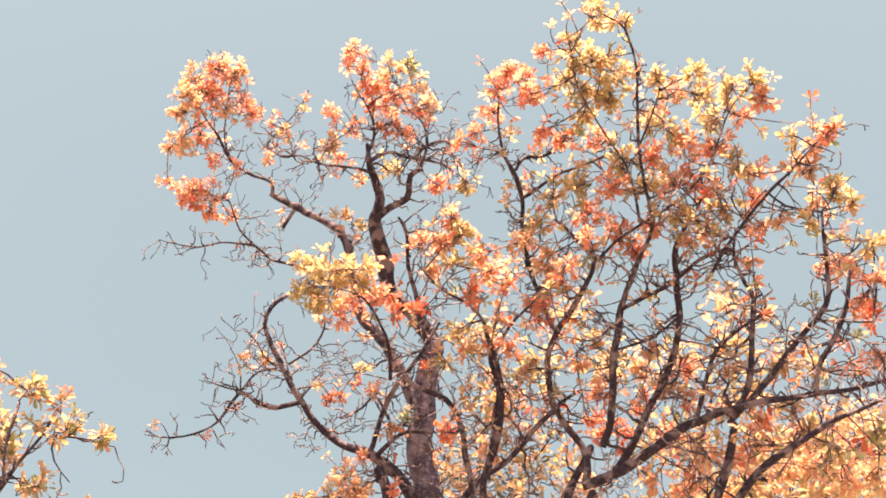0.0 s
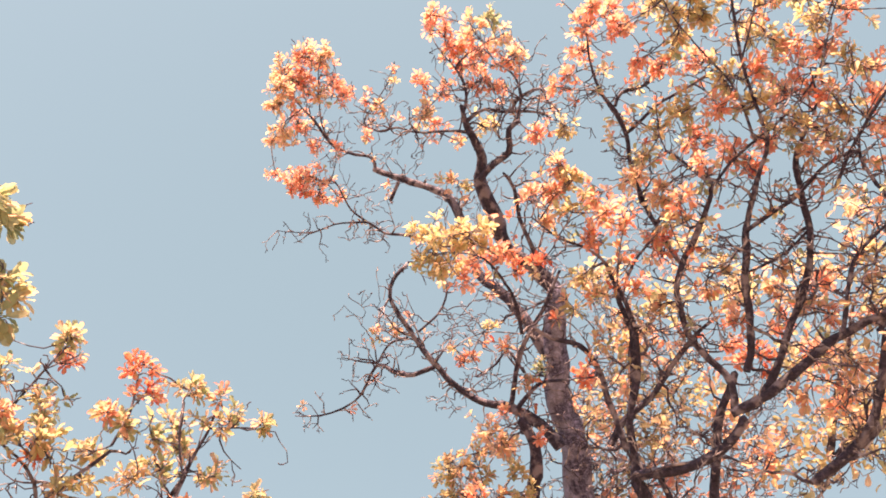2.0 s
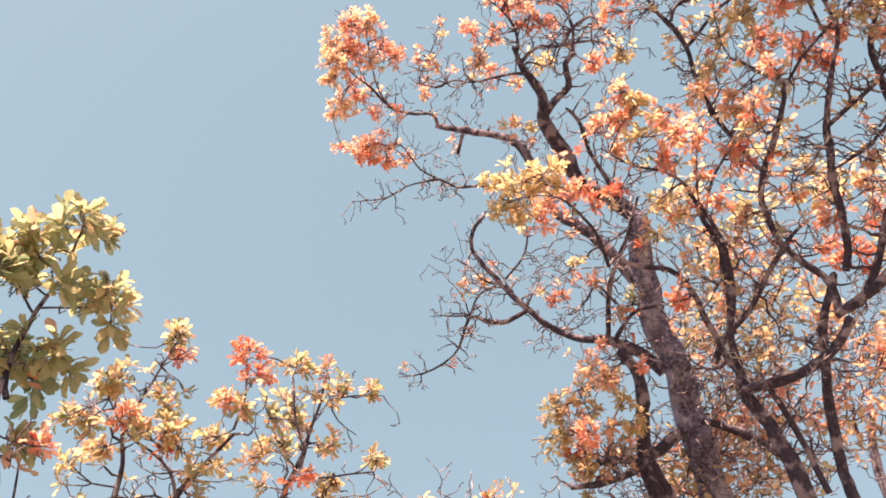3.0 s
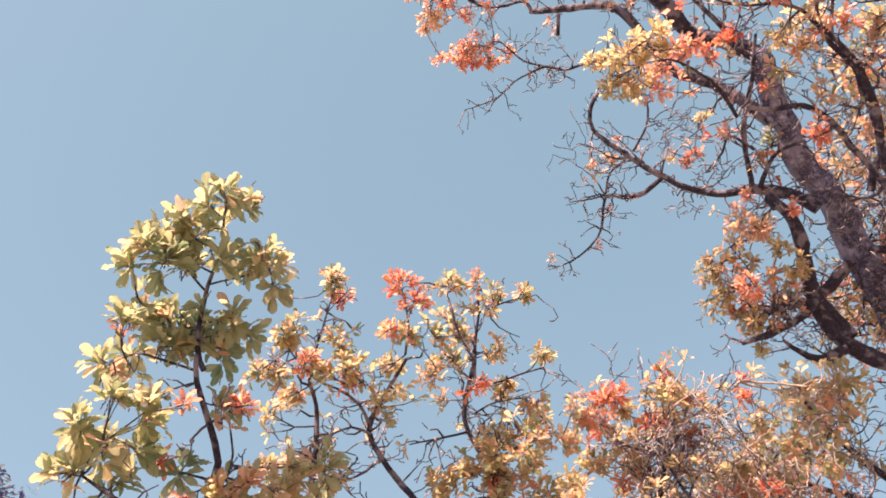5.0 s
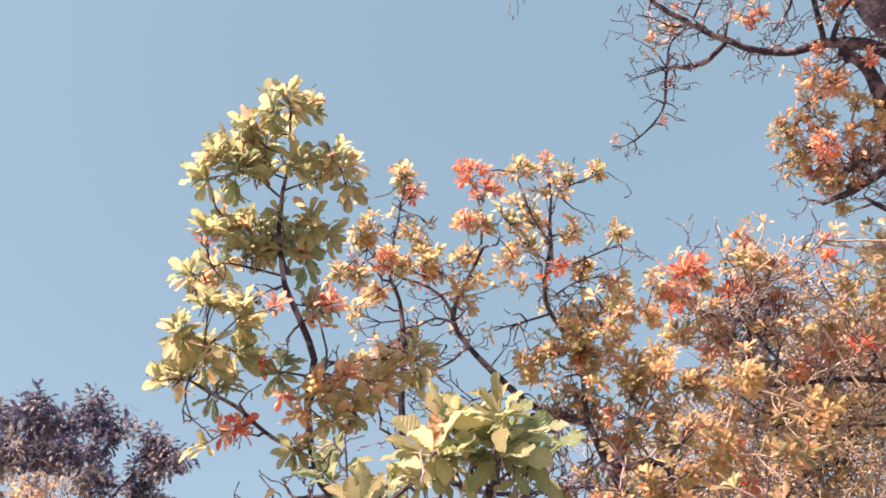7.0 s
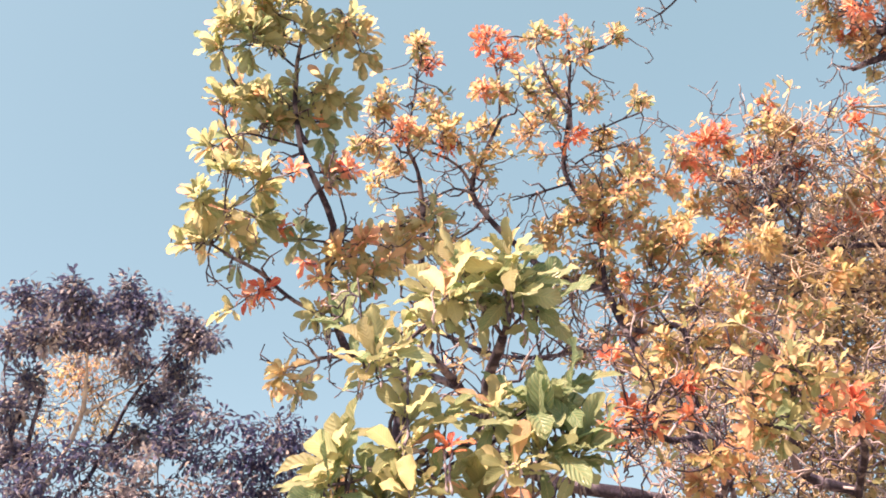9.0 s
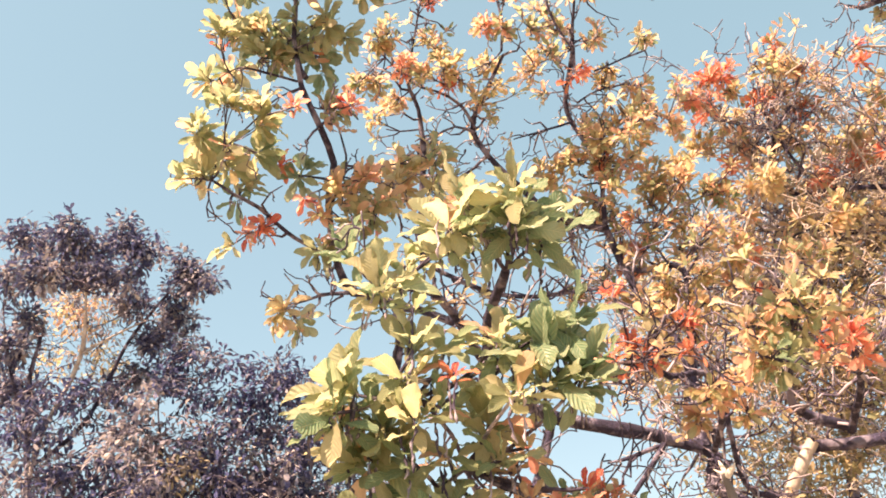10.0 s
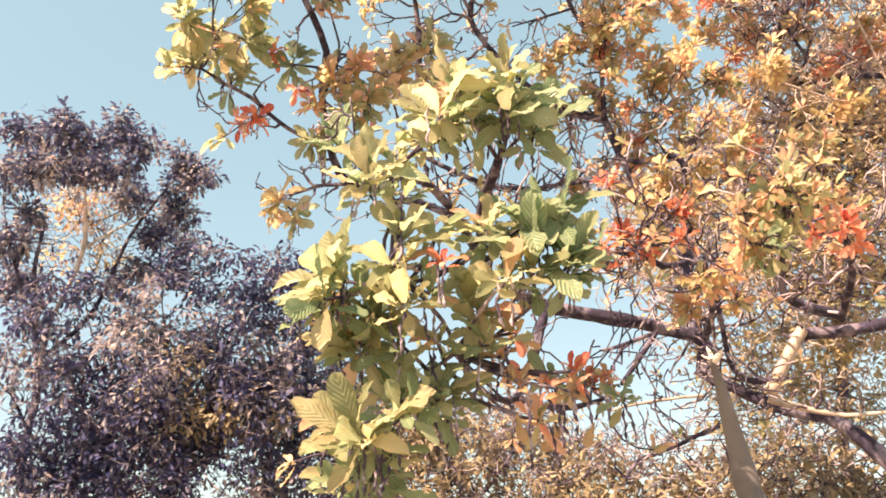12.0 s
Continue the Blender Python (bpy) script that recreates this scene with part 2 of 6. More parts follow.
COARSE = [leaf_shape(5, 2, w, c, fo, 0.03, i) for i, (w, c, fo) in enumerate([(0.24, 0.12, 0.3), (0.20, 0.3, 0.3), (0.26, -0.1, 0.35), (0.21, 0.45, 0.2)])]
NARROW = [leaf_shape(4, 2, w, c, fo, 0.02, i) for i, (w, c, fo) in enumerate([(0.22, 0.25, 0.35), (0.24, 0.5, 0.3), (0.20, 0.1, 0.4)])]


def leaf_matrix(at, way, size, r, face=(0, 0, 1.0)):
    """A leaf whose stalk sits at the point, reaching along way, its upper side turned mostly to face."""
    y = Vector(way).normalized()
    up = Vector(face) + Vector((r.gauss(0, 0.42), r.gauss(0, 0.42), r.gauss(0, 0.2)))
    x = y.cross(up)
    if x.length < 1e-3:
        x = y.orthogonal()
    x.normalize()
    z = x.cross(y)
    m = Matrix((x, y, z)).transposed().to_4x4()
    return Matrix.Translation(Vector(at) + y * size * 0.1) @ m @ Matrix.Scale(size, 4)


class Tree:
    """A thing that gathers its limbs, twigs and leaves."""

    def __init__(self, name, at, bark, leaf, shapes, label, category="tree", group="", singles=300, twig_mat=None, drift=0.10, full=1.0):
        self.root = tagged(new(name), label=label, category=category, group=group)
        self.root.location = at
        self.root.matrix_world = Matrix.Translation(at)
        self.at, self.bark, self.leaf, self.shapes, self.singles = Vector(at), bark, leaf, shapes, singles
        self.nodes, self.twigs, self.other_twigs, self.leaves = [], Heap(), Heap(), []
        self.arr, self.known = None, 0
        self.twig_mat, self.drift, self.full = twig_mat or TWIG, drift, full

    def nearest(self, p):
        if len(self.nodes) > self.known + 40 or self.known == 0:
            self.arr, self.known = np.array([n[:3] for n in self.nodes]), len(self.nodes)
        arr = self.arr
        d = np.linalg.norm(arr - np.array(p), axis=1) + 0.25 * np.maximum(0, arr[:, 2] - p[2])
        return Vector(arr[int(np.argmin(d))])

    def finish(self, single_from=None):
        """Joins the twigs; the leaves nearest to a point become parts of their own, the rest one mesh a colour."""
        if self.twigs.n:
            part("twigwork", self.twigs, self.twig_mat, self.root, "thin bare twigs in a sunlit pale tone" if self.twig_mat == TWIG_SUNLIT else "thin bare grey-brown twigs", "stuff")
        if self.other_twigs.n:
            part("dark_twigwork", self.other_twigs, TWIG, self.root, "thin bare dark twigs", "stuff")
        leaves = self.leaves
        if single_from is not None:
            leaves = sorted(leaves, key=lambda q: (q[1].translation - Vector(single_from)).length)
            made = {}
            for tone, m, k in leaves[:self.singles]:
                if (tone, k) not in made:
                    h = Heap()
                    h.add(*self.shapes[k])
                    made[tone, k] = h.mesh("leaf", LEAF[tone])
                ob = new("leaf", made[tone, k])
                ob.parent = self.root
                ob.matrix_parent_inverse = self.root.matrix_world.inverted()
                ob.matrix_basis = m
            leaves = leaves[self.singles:]
        heaps = {}
        for tone, m, k in leaves:
            v, f, uv = self.shapes[k]
            a = np.array(m)
            heaps.setdefault(tone, Heap()).add(v @ a[:3, :3].T + a[:3, 3], f, uv)
        for tone, h in heaps.items():
            part("foliage", h, LEAF[tone], self.root, tone + " leaves of the crown", "stuff")


def twig(tree, p, way, length, r, depth, gnarl=0.5):
    """A crooked bare twig that forks."""
    way = Vector(way).normalized()
    pts, rad = [Vector(p)], [r]
    n = max(3, min(12, int(length / 0.075)))
    for i in range(n):
        way = (way + Vector((rng.gauss(0, 0.2), rng.gauss(0, 0.2), rng.gauss(0.03, 0.2)))).normalized()
        kink = (way + Vector((rng.gauss(0, gnarl), rng.gauss(0, gnarl), rng.gauss(0, gnarl)))).normalized()
        pts.append(pts[-1] + kink * length / n)
        rad.append(max(0.0046, r * (1 - 0.7 * (i + 1) / n)))
        if depth and i > 0 and rng.random() < 0.55:
            side = (way + Vector((rng.gauss(0, 0.8), rng.gauss(0, 0.8), rng.gauss(0.1, 0.8)))).normalized()
            twig(tree, pts[-1], side, length * rng.uniform(0.3, 0.6), rad[-1] * 0.75, depth - 1, gnarl)
    tube(tree.twigs, pts, rad, 4)
    return pts[-1]


def limb(tree, kind, bare, ctrl):
    """One limb or trunk through the given bends, with its bare side twigs."""
    way = smooth_path(ctrl, 0.07 if ctrl[0][3] < 0.1 else 0.12)
    pts, rad = [], []
    for i, q in enumerate(way):
        p, r = Vector(q[:3]), max(0.0035, q[3])
        s = 0.25 * r + 0.006
        j = noise.noise_vector(p * 3.1) * s * 1.3 + noise.noise_vector(p * 9) * s * 0.6
        pts.append(p + j)
        rad.append(r * (1 + 0.16 * noise.noise(p * 6 + Vector((7, 0, 0)))))
    h = Heap()
    big = ctrl[0][3] > 0.1
    tube(h, pts, rad, 28 if big else 9 if ctrl[0][3] > 0.025 else 6, 0.14 if big else 0.08)
    mat = DEAD_WOOD if kind == "dead" else BARK_PALE if kind == "pale" else tree.bark if kind == "trunk" else BARK_DARK
    part("trunk" if kind in ("trunk", "dead") else "limb", h, mat, tree.root)
    tree.nodes.extend([(p.x, p.y, p.z, r) for p, r in zip(pts, rad)])
    length = sum((b - a).length for a, b in zip(pts, pts[1:]))
    for i in range(int(bare * length * 1.7)):
        k = rng.randrange(len(pts) // 6, len(pts))
        t = (pts[min(k + 1, len(pts) - 1)] - pts[max(k - 1, 0)]).normalized()
        side = Vector((rng.gauss(0, 1), rng.gauss(0, 1), rng.gauss(0.25, 1)))
        side = (side - t * side.dot(t) * 0.7 + t * 0.35).normalized()
        twig(tree, pts[k], side, rng.uniform(0.10, 0.38), min(0.012, rad[k] * 0.6 + 0.004), 2, 0.38)


def branchlets(tree, count, low, high, thick=0.013, dark=False):
    """Crooked side branches that fork into twigs."""
    if dark:
        tree.twigs, tree.other_twigs = tree.other_twigs, tree.twigs
    spots = [n for n in tree.nodes if 0.012 < n[3] < 0.07]
    for i in range(count):
        n = rng.choice(spots)
        way = Vector((rng.gauss(0, 1), rng.gauss(0, 1), rng.gauss(0.5, 0.8)))
        length = rng.uniform(low, high)
        twig(tree, n[:3], way, length, min(thick, n[3] * 0.6), 3, 0.34)
    if dark:
        tree.twigs, tree.other_twigs = tree.other_twigs, tree.twigs


def shoot(tree, a, b, r0, r1, bow=0.12):
    """A bowed twig from a to b."""
    a, b = Vector(a), Vector(b)
    d = (b - a).length
    mid = Vector((rng.gauss(0, bow), rng.gauss(0, bow), rng.gauss(-0.3 * bow, bow))) * d
    n = max(3, min(10, int(d / 0.08)))
    pts, rad = [], []
    for i in range(n + 1):
        u = i / n
        p = a.lerp(b, u) + mid * 4 * u * (1 - u) * 0.5
        pts.append(p + noise.noise_vector(p * 8) * min(0.015, 0.04 * d))
        rad.append(r0 + (r1 - r0) * u)
    pts[0], pts[-1] = a, b
    tube(tree.twigs, pts, rad, 5)
    return pts


def rosette(tree, tone, p, axis, count, spread=1.0):
    """A whorl of leaves at a twig's end."""
    axis = Vector(axis).normalized()
    side = axis.orthogonal().normalized()
    start = rng.uniform(0, 6.3)
    for i in range(count):
        w = start + 2.4 * i + rng.gauss(0, 0.25)
        lean = rng.uniform(0.28, 1.35) * spread
        out = Matrix.Rotation(w, 3, axis) @ side
        way = axis * math.cos(lean) + out * math.sin(lean) + Vector((0, 0, rng.gauss(-0.04, 0.16)))
        size = tree.leaf * rng.uniform(0.62, 1.18) * (0.72 if tree.leaf > 0.13 and tone in ("orange", "red", "ochre", "brown") else 1)
        other = tone
        pick = rng.random()
        if pick < tree.drift:
            other = {"lime": "ochre", "green": "lime", "khaki": rng.choice(("lime", "ochre")), "ochre": "cream" if tree.drift > 0.25 else "orange", "orange": rng.choice(("ochre", "ochre", "cream", "lime")), "red": "orange", "brown": "orange"}.get(tone, tone)
        elif pick < tree.drift + 0.06:
            other = {"lime": "green", "green": "lime", "ochre": "lime", "orange": "red", "red": "brown", "brown": "ochre"}.get(tone, tone)
        tree.leaves.append((other, leaf_matrix(Vector(p) - axis * rng.uniform(0, 0.05), way, size, rng, axis * 0.7 + SUN_FROM * 0.6), rng.randrange(len(tree.shapes))))


def spray(tree, tone, places):
    """Leafy sprays at (x, y, z, radius): a twig from the nearest limb, side shoots, a whorl on each."""
    tones = (tone,) if isinstance(tone, str) else tone
    for k, (x, y, z, big) in enumerate(places):
        tone = tones[k % len(tones)]
        p = Vector((x, y, z))
        a = tree.nearest(p)
        d = (p - a).length
        main = shoot(tree, a, p, min(0.014, 0.005 + 0.007 * d), 0.005)
        tree.nodes.extend([(q.x, q.y, q.z, 0.006) for q in main[1:]])
        count = max(2, min(22, round(3.4 * tree.full * (big / tree.leaf) ** 2 + 1)))
        for i in range(count):
            q = p + Vector((rng.gauss(0, 0.44), rng.gauss(0, 0.44), rng.gauss(0.0, 0.44))) * max(0.03, min(big, 1.5 * big - 0.5 * tree.leaf))
            s = main[rng.randrange(len(main) * 2 // 3, len(main))]
            shoot(tree, s, q, 0.0042, 0.003)
            rosette(tree, tone, q, (q - s).normalized() + Vector((0, 0, 0.5)), rng.randint(7, 12))
        for i in range(2):
            twig(tree, main[len(main) // 2], (p - a).normalized() + Vector((rng.gauss(0, 0.6), rng.gauss(0, 0.6), rng.gauss(0, 0.6))), big * rng.uniform(0.8, 1.8), 0.004, 1)


def infill(tree, tones, count, reach):
    """Small leafy shoots along the limbs' outer parts."""
    thin = [n for n in tree.nodes if n[3] < 0.03]
    for i in range(count):
        n = rng.choice(thin)
        p = Vector(n[:3]) + Vector((rng.gauss(0, 1), rng.gauss(0, 1), rng.gauss(0.3, 1))) * reach
        main = shoot(tree, n[:3], p, 0.006, 0.004, 0.2)
        rosette(tree, rng.choice(tones), p, (main[-1] - main[-2]).normalized() + Vector((0, 0, 0.5)), rng.randint(4, 9))


def tassels(tree, p, count, scale=1.0):
    """Thin beaded flower strings that hang below a whorl."""
    for i in range(count):
        q = Vector(p) + Vector((rng.gauss(0, 0.03), rng.gauss(0, 0.03), -0.01)) * scale
        pts, rad = [q], [0.002 * scale]
        for k in range(9):
            pts.append(pts[-1] + Vector((rng.gauss(0, 0.004), rng.gauss(0, 0.004), -rng.uniform(0.010, 0.018))) * scale)
            rad.append((0.0055 if k % 2 else 0.002) * scale)
        tube(tree.twigs, pts, rad, 5)


def rosettes(tree, tone, places):
    """Single big whorls on the near branch; the leaves are as long as the whorl is wide."""
    whole = tree.leaf
    for x, y, z, big in places:
        p = Vector((x, y, z))
        a = tree.nearest(p)
        shoot(tree, a, p, 0.011, 0.007)
        axis = (p - a).normalized() * 0.25 + Vector((rng.gauss(0.32, 0.2), rng.gauss(-0.5, 0.2), 0.6))
        tree.leaf = min(0.28, max(0.09, big * 1.5))
        leafy = "green" if tone == "lime" and rng.random() < 0.22 else tone
        rosette(tree, leafy, p, axis, rng.randint(13, 17) if big > 0.11 else rng.randint(8, 11), 1.15)
        if big > 0.125:
            # a second tier of smaller leaves under the whorl, dark green for its shade
            tree.leaf *= 0.7
            rosette(tree, "green", p - axis.normalized() * 0.06, axis, 11, 1.6)
        tassels(tree, p, 4 if big > 0.14 else 2, 1.5)
    tree.leaf = whole


def crown(tree, tones, balls, clumps, bare=0.2, droop=-0.35, leaves=(9, 14), loose=0.10, grain=1.1):
    """A crown of many clumps scattered through rounded masses (x, y, z, radius)."""
    vol = [b[3] ** 2 for b in balls]
    for i in range(clumps):
        x, y, z, big = rng.choices(balls, vol)[0]
        d = Vector((rng.gauss(0, 1), rng.gauss(0, 1), rng.gauss(0, 1))).normalized() * big * rng.uniform(0.35, 1.0) ** 0.5
        p = Vector((x, y, z)) + d * (1 + 0.35 * noise.noise(Vector((x, y, z)) + d * 1.7))
        if p.z < 0.1:
            continue
        a = tree.nearest(p)
        if rng.random() < 0.6:
            way = shoot(tree, a, p, 0.010, 0.005, 0.2)
            tree.nodes.extend([(q.x, q.y, q.z, 0.006) for q in way[1:]])
        if rng.random() < bare:
            twig(tree, p, d, 0.5, 0.006, 2)
            continue
        mood = 0.5 + 0.75 * noise.noise(p * grain) + rng.gauss(0, 0.14)
        tone = tones[min(len(tones) - 1, max(0, int(mood * len(tones))))]
        for k in range(rng.randint(*leaves)):
            off = Vector((rng.gauss(0, loose), rng.gauss(0, loose), rng.gauss(0, loose)))
            q = p + off
            way = Vector((rng.gauss(0, 0.8), rng.gauss(0, 0.8), rng.gauss(droop, 0.6))) + (off * (0.8 / loose) if loose < 0.09 else off * 0)
            tree.leaves.append((tone, leaf_matrix(q, way, tree.leaf * rng.uniform(0.7, 1.25), rng), rng.randrange(len(tree.shapes))))


# ---- ground ----
def ground_material():
    m, nt, bsdf, out = material("leaf_litter")
    tc = nt.nodes.new("ShaderNodeTexCoord")
    n1, n2 = nt.nodes.new("ShaderNodeTexNoise"), nt.nodes.new("ShaderNodeTexNoise")
    for n, s in ((n1, 0.35), (n2, 14.0)):
        n.inputs["Scale"].default_value = s
        n.inputs["Detail"].default_value = 7
        nt.links.new(tc.outputs["Object"], n.inputs["Vector"])
    # straw tones lightened so the unseen ground bounces light into the crowns
    a = ramp(nt, n1.outputs[0], [(0.35, (0.32, 0.26, 0.195)), (0.65, (0.47, 0.395, 0.295))])
    b = ramp(nt, n2.outputs[0], [(0.35, (0.35, 0.35, 0.35)), (0.7, (1.15, 1.1, 1.0))])
    nt.links.new(mix_color(nt, 0.85, a, b, "MULTIPLY"), bsdf.inputs["Base Color"])
    bsdf.inputs["Roughness"].default_value = 0.95
    bump = nt.nodes.new("ShaderNodeBump")
    bump.inputs["Distance"].default_value = 0.05
    nt.links.new(n2.outputs[0], bump.inputs["Height"])
    nt.links.new(bump.outputs[0], bsdf.inputs["Normal"])
    return m


def build_ground():
    h = Heap()
    ring = [0.0] + [0.6 * 1.16 ** k for k in range(56)]
    verts, faces, n = [], [], 72
    for r in ring:
        for k in range(n):
            w = 2 * math.pi * k / n
            x, y = r * math.cos(w), r * math.sin(w)
            verts.append((x, y, 0.10 * noise.noise(Vector((x, y, 0)) * 0.35) * min(1, r / 3)))
    for i in range(len(ring) - 1):
        for k in range(n):
            j = (k + 1) % n
            faces.append((i * n + k, i * n + j, (i + 1) * n + j, (i + 1) * n + k))
    h.add(verts, faces)
    tagged(new("ground", h.mesh("ground", ground_material())), "ground with leaf litter, out of view, straw colour lightened to bounce light up", "ground", kind="structure")


build_ground()

# ---- the old tree ----
old_tree = Tree("old_tree", (-0.2, 8.5, 0), BARK_GREY, 0.08, COARSE, "tall old tree with grey fissured trunk and sparse orange leaves")
limb(old_tree, "trunk", 0, [(-0.2, 8.5, -0.1, 0.50), (-0.25, 8.3, 3.0, 0.38), (-0.15, 7.82, 6.52, 0.174), (-0.17, 7.58, 6.89, 0.165), (-0.17, 7.27, 7.32, 0.155), (-0.16, 6.86, 7.83, 0.151), (-0.22, 6.46, 8.25, 0.141), (-0.21, 6.05, 8.64, 0.132), (-0.16, 5.72, 8.92, 0.122), (-0.09, 5.43, 9.15, 0.108)])
limb(old_tree, "limb", 3, [(-0.14, 5.49, 9.25, 0.098), (-0.28, 5.28, 9.34, 0.092), (-0.56, 5.01, 9.44, 0.083), (-0.67, 4.61, 9.62, 0.087), (-0.74, 4.31, 9.73, 0.077), (-0.69, 4.02, 9.83, 0.056), (-0.79, 3.67, 9.93, 0.036), (-0.82, 3.46, 10.02, 0.018)])
limb(old_tree, "limb", 4, [(-0.74, 4.22, 9.66, 0.040), (-0.57, 4.03, 9.61, 0.035), (-0.38, 3.87, 9.53, 0.035), (-0.33, 3.60, 9.50, 0.030), (-0.22, 3.48, 9.39, 0.025)])
limb(old_tree, "limb", 5, [(-0.28, 6.46, 7.79, 0.066), (-0.49, 6.31, 7.99, 0.062), (-0.76, 6.16, 8.15, 0.053), (-1.03, 6.12, 8.21, 0.040), (-1.24, 6.02, 8.31, 0.036), (-1.52, 5.75, 8.54, 0.036), (-1.65, 5.59, 8.68, 0.027), (-1.79, 5.39, 8.85, 0.027), (-1.92, 5.15, 9.04, 0.023), (-1.86, 5.03, 9.18, 0.023), (-1.70, 4.95, 9.32, 0.018)])
limb(old_tree, "limb", 8, [(-1.55, 5.89, 8.65, 0.028), (-1.80, 5.96, 8.64, 0.028), (-2.05, 5.93, 8.71, 0.028), (-2.22, 5.89, 8.81, 0.019), (-2.46, 6.14, 8.63, 0.014), (-2.68, 6.25, 8.57, 0.012), (-2.98, 6.29, 8.53, 0.010), (-3.25, 6.27, 8.55, 0.005)])
limb(old_tree, "limb", 6, [(-2.24, 5.90, 8.85, 0.012), (-2.41, 5.91, 8.92, 0.010), (-2.66, 5.87, 9.00, 0.005)])
limb(old_tree, "limb", 5, [(-1.80, 5.58, 8.84, 0.016), (-2.04, 5.71, 8.93, 0.014), (-2.24, 5.96, 8.94, 0.012)])
limb(old_tree, "limb", 5, [(-1.67, 5.56, 8.88, 0.014), (-1.44, 5.49, 9.07, 0.014), (-1.33, 5.37, 9.27, 0.012), (-1.33, 5.24, 9.44, 0.009)])
limb(old_tree, "limb", 3, [(-0.31, 6.07, 8.79, 0.070), (-0.54, 5.79, 9.23, 0.066), (-0.78, 5.63, 9.55, 0.063), (-0.96, 5.56, 9.80, 0.059), (-1.06, 5.35, 10.15, 0.055), (-1.15, 5.12, 10.49, 0.056), (-1.29, 4.95, 10.76, 0.052), (-1.60, 4.86, 10.97, 0.047), (-1.94, 4.77, 11.15, 0.043), (-2.20, 4.71, 11.33, 0.038)])
limb(old_tree, "limb", 6, [(-2.19, 4.72, 11.33, 0.027), (-2.20, 4.55, 11.35, 0.022), (-2.46, 4.41, 11.30, 0.019), (-2.65, 4.24, 11.27, 0.019), (-2.79, 3.90, 11.32, 0.016), (-2.92, 3.64, 11.32, 0.011), (-3.00, 3.38, 11.34, 0.008)])
limb(old_tree, "limb", 5, [(-2.65, 4.28, 11.31, 0.013), (-2.71, 3.97, 11.31, 0.011), (-2.66, 3.62, 11.35, 0.008), (-2.57, 3.27, 11.39, 0.005)])
limb(old_tree, "limb", 7, [(-1.07, 5.17, 9.77, 0.019), (-1.46, 5.05, 9.86, 0.019), (-1.73, 4.95, 9.95, 0.019), (-2.00, 4.90, 10.00, 0.017), (-2.17, 4.79, 10.10, 0.015), (-2.40, 4.76, 10.13, 0.012), (-2.60, 4.76, 10.15, 0.010), (-2.87, 4.81, 10.12, 0.010), (-3.11, 4.77, 10.13, 0.006), (-3.31, 4.73, 10.16, 0.005)])
limb(old_tree, "limb", 5, [(-2.20, 4.86, 10.21, 0.015), (-2.42, 4.71, 10.39, 0.013), (-2.57, 4.46, 10.63, 0.010), (-2.77, 4.46, 10.73, 0.006)])
limb(old_tree, "limb", 2, [(-1.86, 4.74, 10.93, 0.026), (-1.93, 4.83, 10.87, 0.026), (-2.00, 4.93, 10.80, 0.026)])
limb(old_tree, "limb", 8, [(-0.75, 3.72, 9.80, 0.022), (-0.88, 3.72, 9.92, 0.018), (-1.14, 3.73, 10.02, 0.014), (-1.38, 3.74, 10.11, 0.014), (-1.60, 3.69, 10.23, 0.012), (-1.80, 3.74, 10.31, 0.010), (-1.98, 3.65, 10.44, 0.010), (-1.84, 3.53, 10.66, 0.008), (-1.64, 3.36, 10.89, 0.007), (-1.58, 3.23, 11.08, 0.005)])
limb(old_tree, "limb", 8, [(-0.79, 3.63, 9.95, 0.022), (-0.57, 3.52, 9.91, 0.018), (-0.38, 3.54, 9.80, 0.018), (-0.11, 3.53, 9.70, 0.015), (0.05, 3.54, 9.59, 0.009)])
limb(old_tree, "limb", 7, [(-0.29, 3.55, 9.80, 0.018), (-0.17, 3.38, 9.76, 0.015), (0.04, 3.30, 9.69, 0.013), (0.12, 3.46, 9.51, 0.006)])
limb(old_tree, "limb", 7, [(-0.83, 3.60, 9.96, 0.018), (-0.75, 3.43, 10.14, 0.018), (-0.77, 3.29, 10.31, 0.014), (-0.87, 3.15, 10.46, 0.009)])
limb(old_tree, "limb", 7, [(-0.23, 3.52, 9.48, 0.021), (-0.16, 3.30, 9.69, 0.013), (-0.22, 3.15, 9.86, 0.011), (-0.37, 3.07, 9.99, 0.007)])
limb(old_tree, "limb", 5, [(-0.22, 5.25, 9.18, 0.032), (-0.30, 4.92, 9.31, 0.027), (-0.38, 4.62, 9.40, 0.022), (-0.39, 4.28, 9.52, 0.022), (-0.48, 4.10, 9.52, 0.013)])
limb(old_tree, "limb", 5, [(-0.76, 6.14, 8.15, 0.027), (-0.65, 5.89, 8.35, 0.027), (-0.56, 5.71, 8.49, 0.027), (-0.23, 5.32, 8.79, 0.022), (-0.04, 5.06, 8.95, 0.015)])
limb(old_tree, "limb", 5, [(-0.57, 5.98, 8.45, 0.018), (-0.72, 5.79, 8.64, 0.016), (-0.87, 5.90, 8.58, 0.014), (-1.11, 5.99, 8.51, 0.007)])
limb(old_tree, "limb", 2, [(-0.85, 6.91, 7.09, 0.036), (-0.64, 6.97, 7.20, 0.054), (-0.44, 7.00, 7.34, 0.068), (-0.25, 7.04, 7.46, 0.064)])
limb(old_tree, "limb", 2, [(-0.62, 7.18, 6.74, 0.089), (-0.70, 6.88, 7.11, 0.075), (-0.62, 6.58, 7.44, 0.071), (-0.55, 6.34, 7.67, 0.062), (-0.65, 6.09, 7.89, 0.053)])
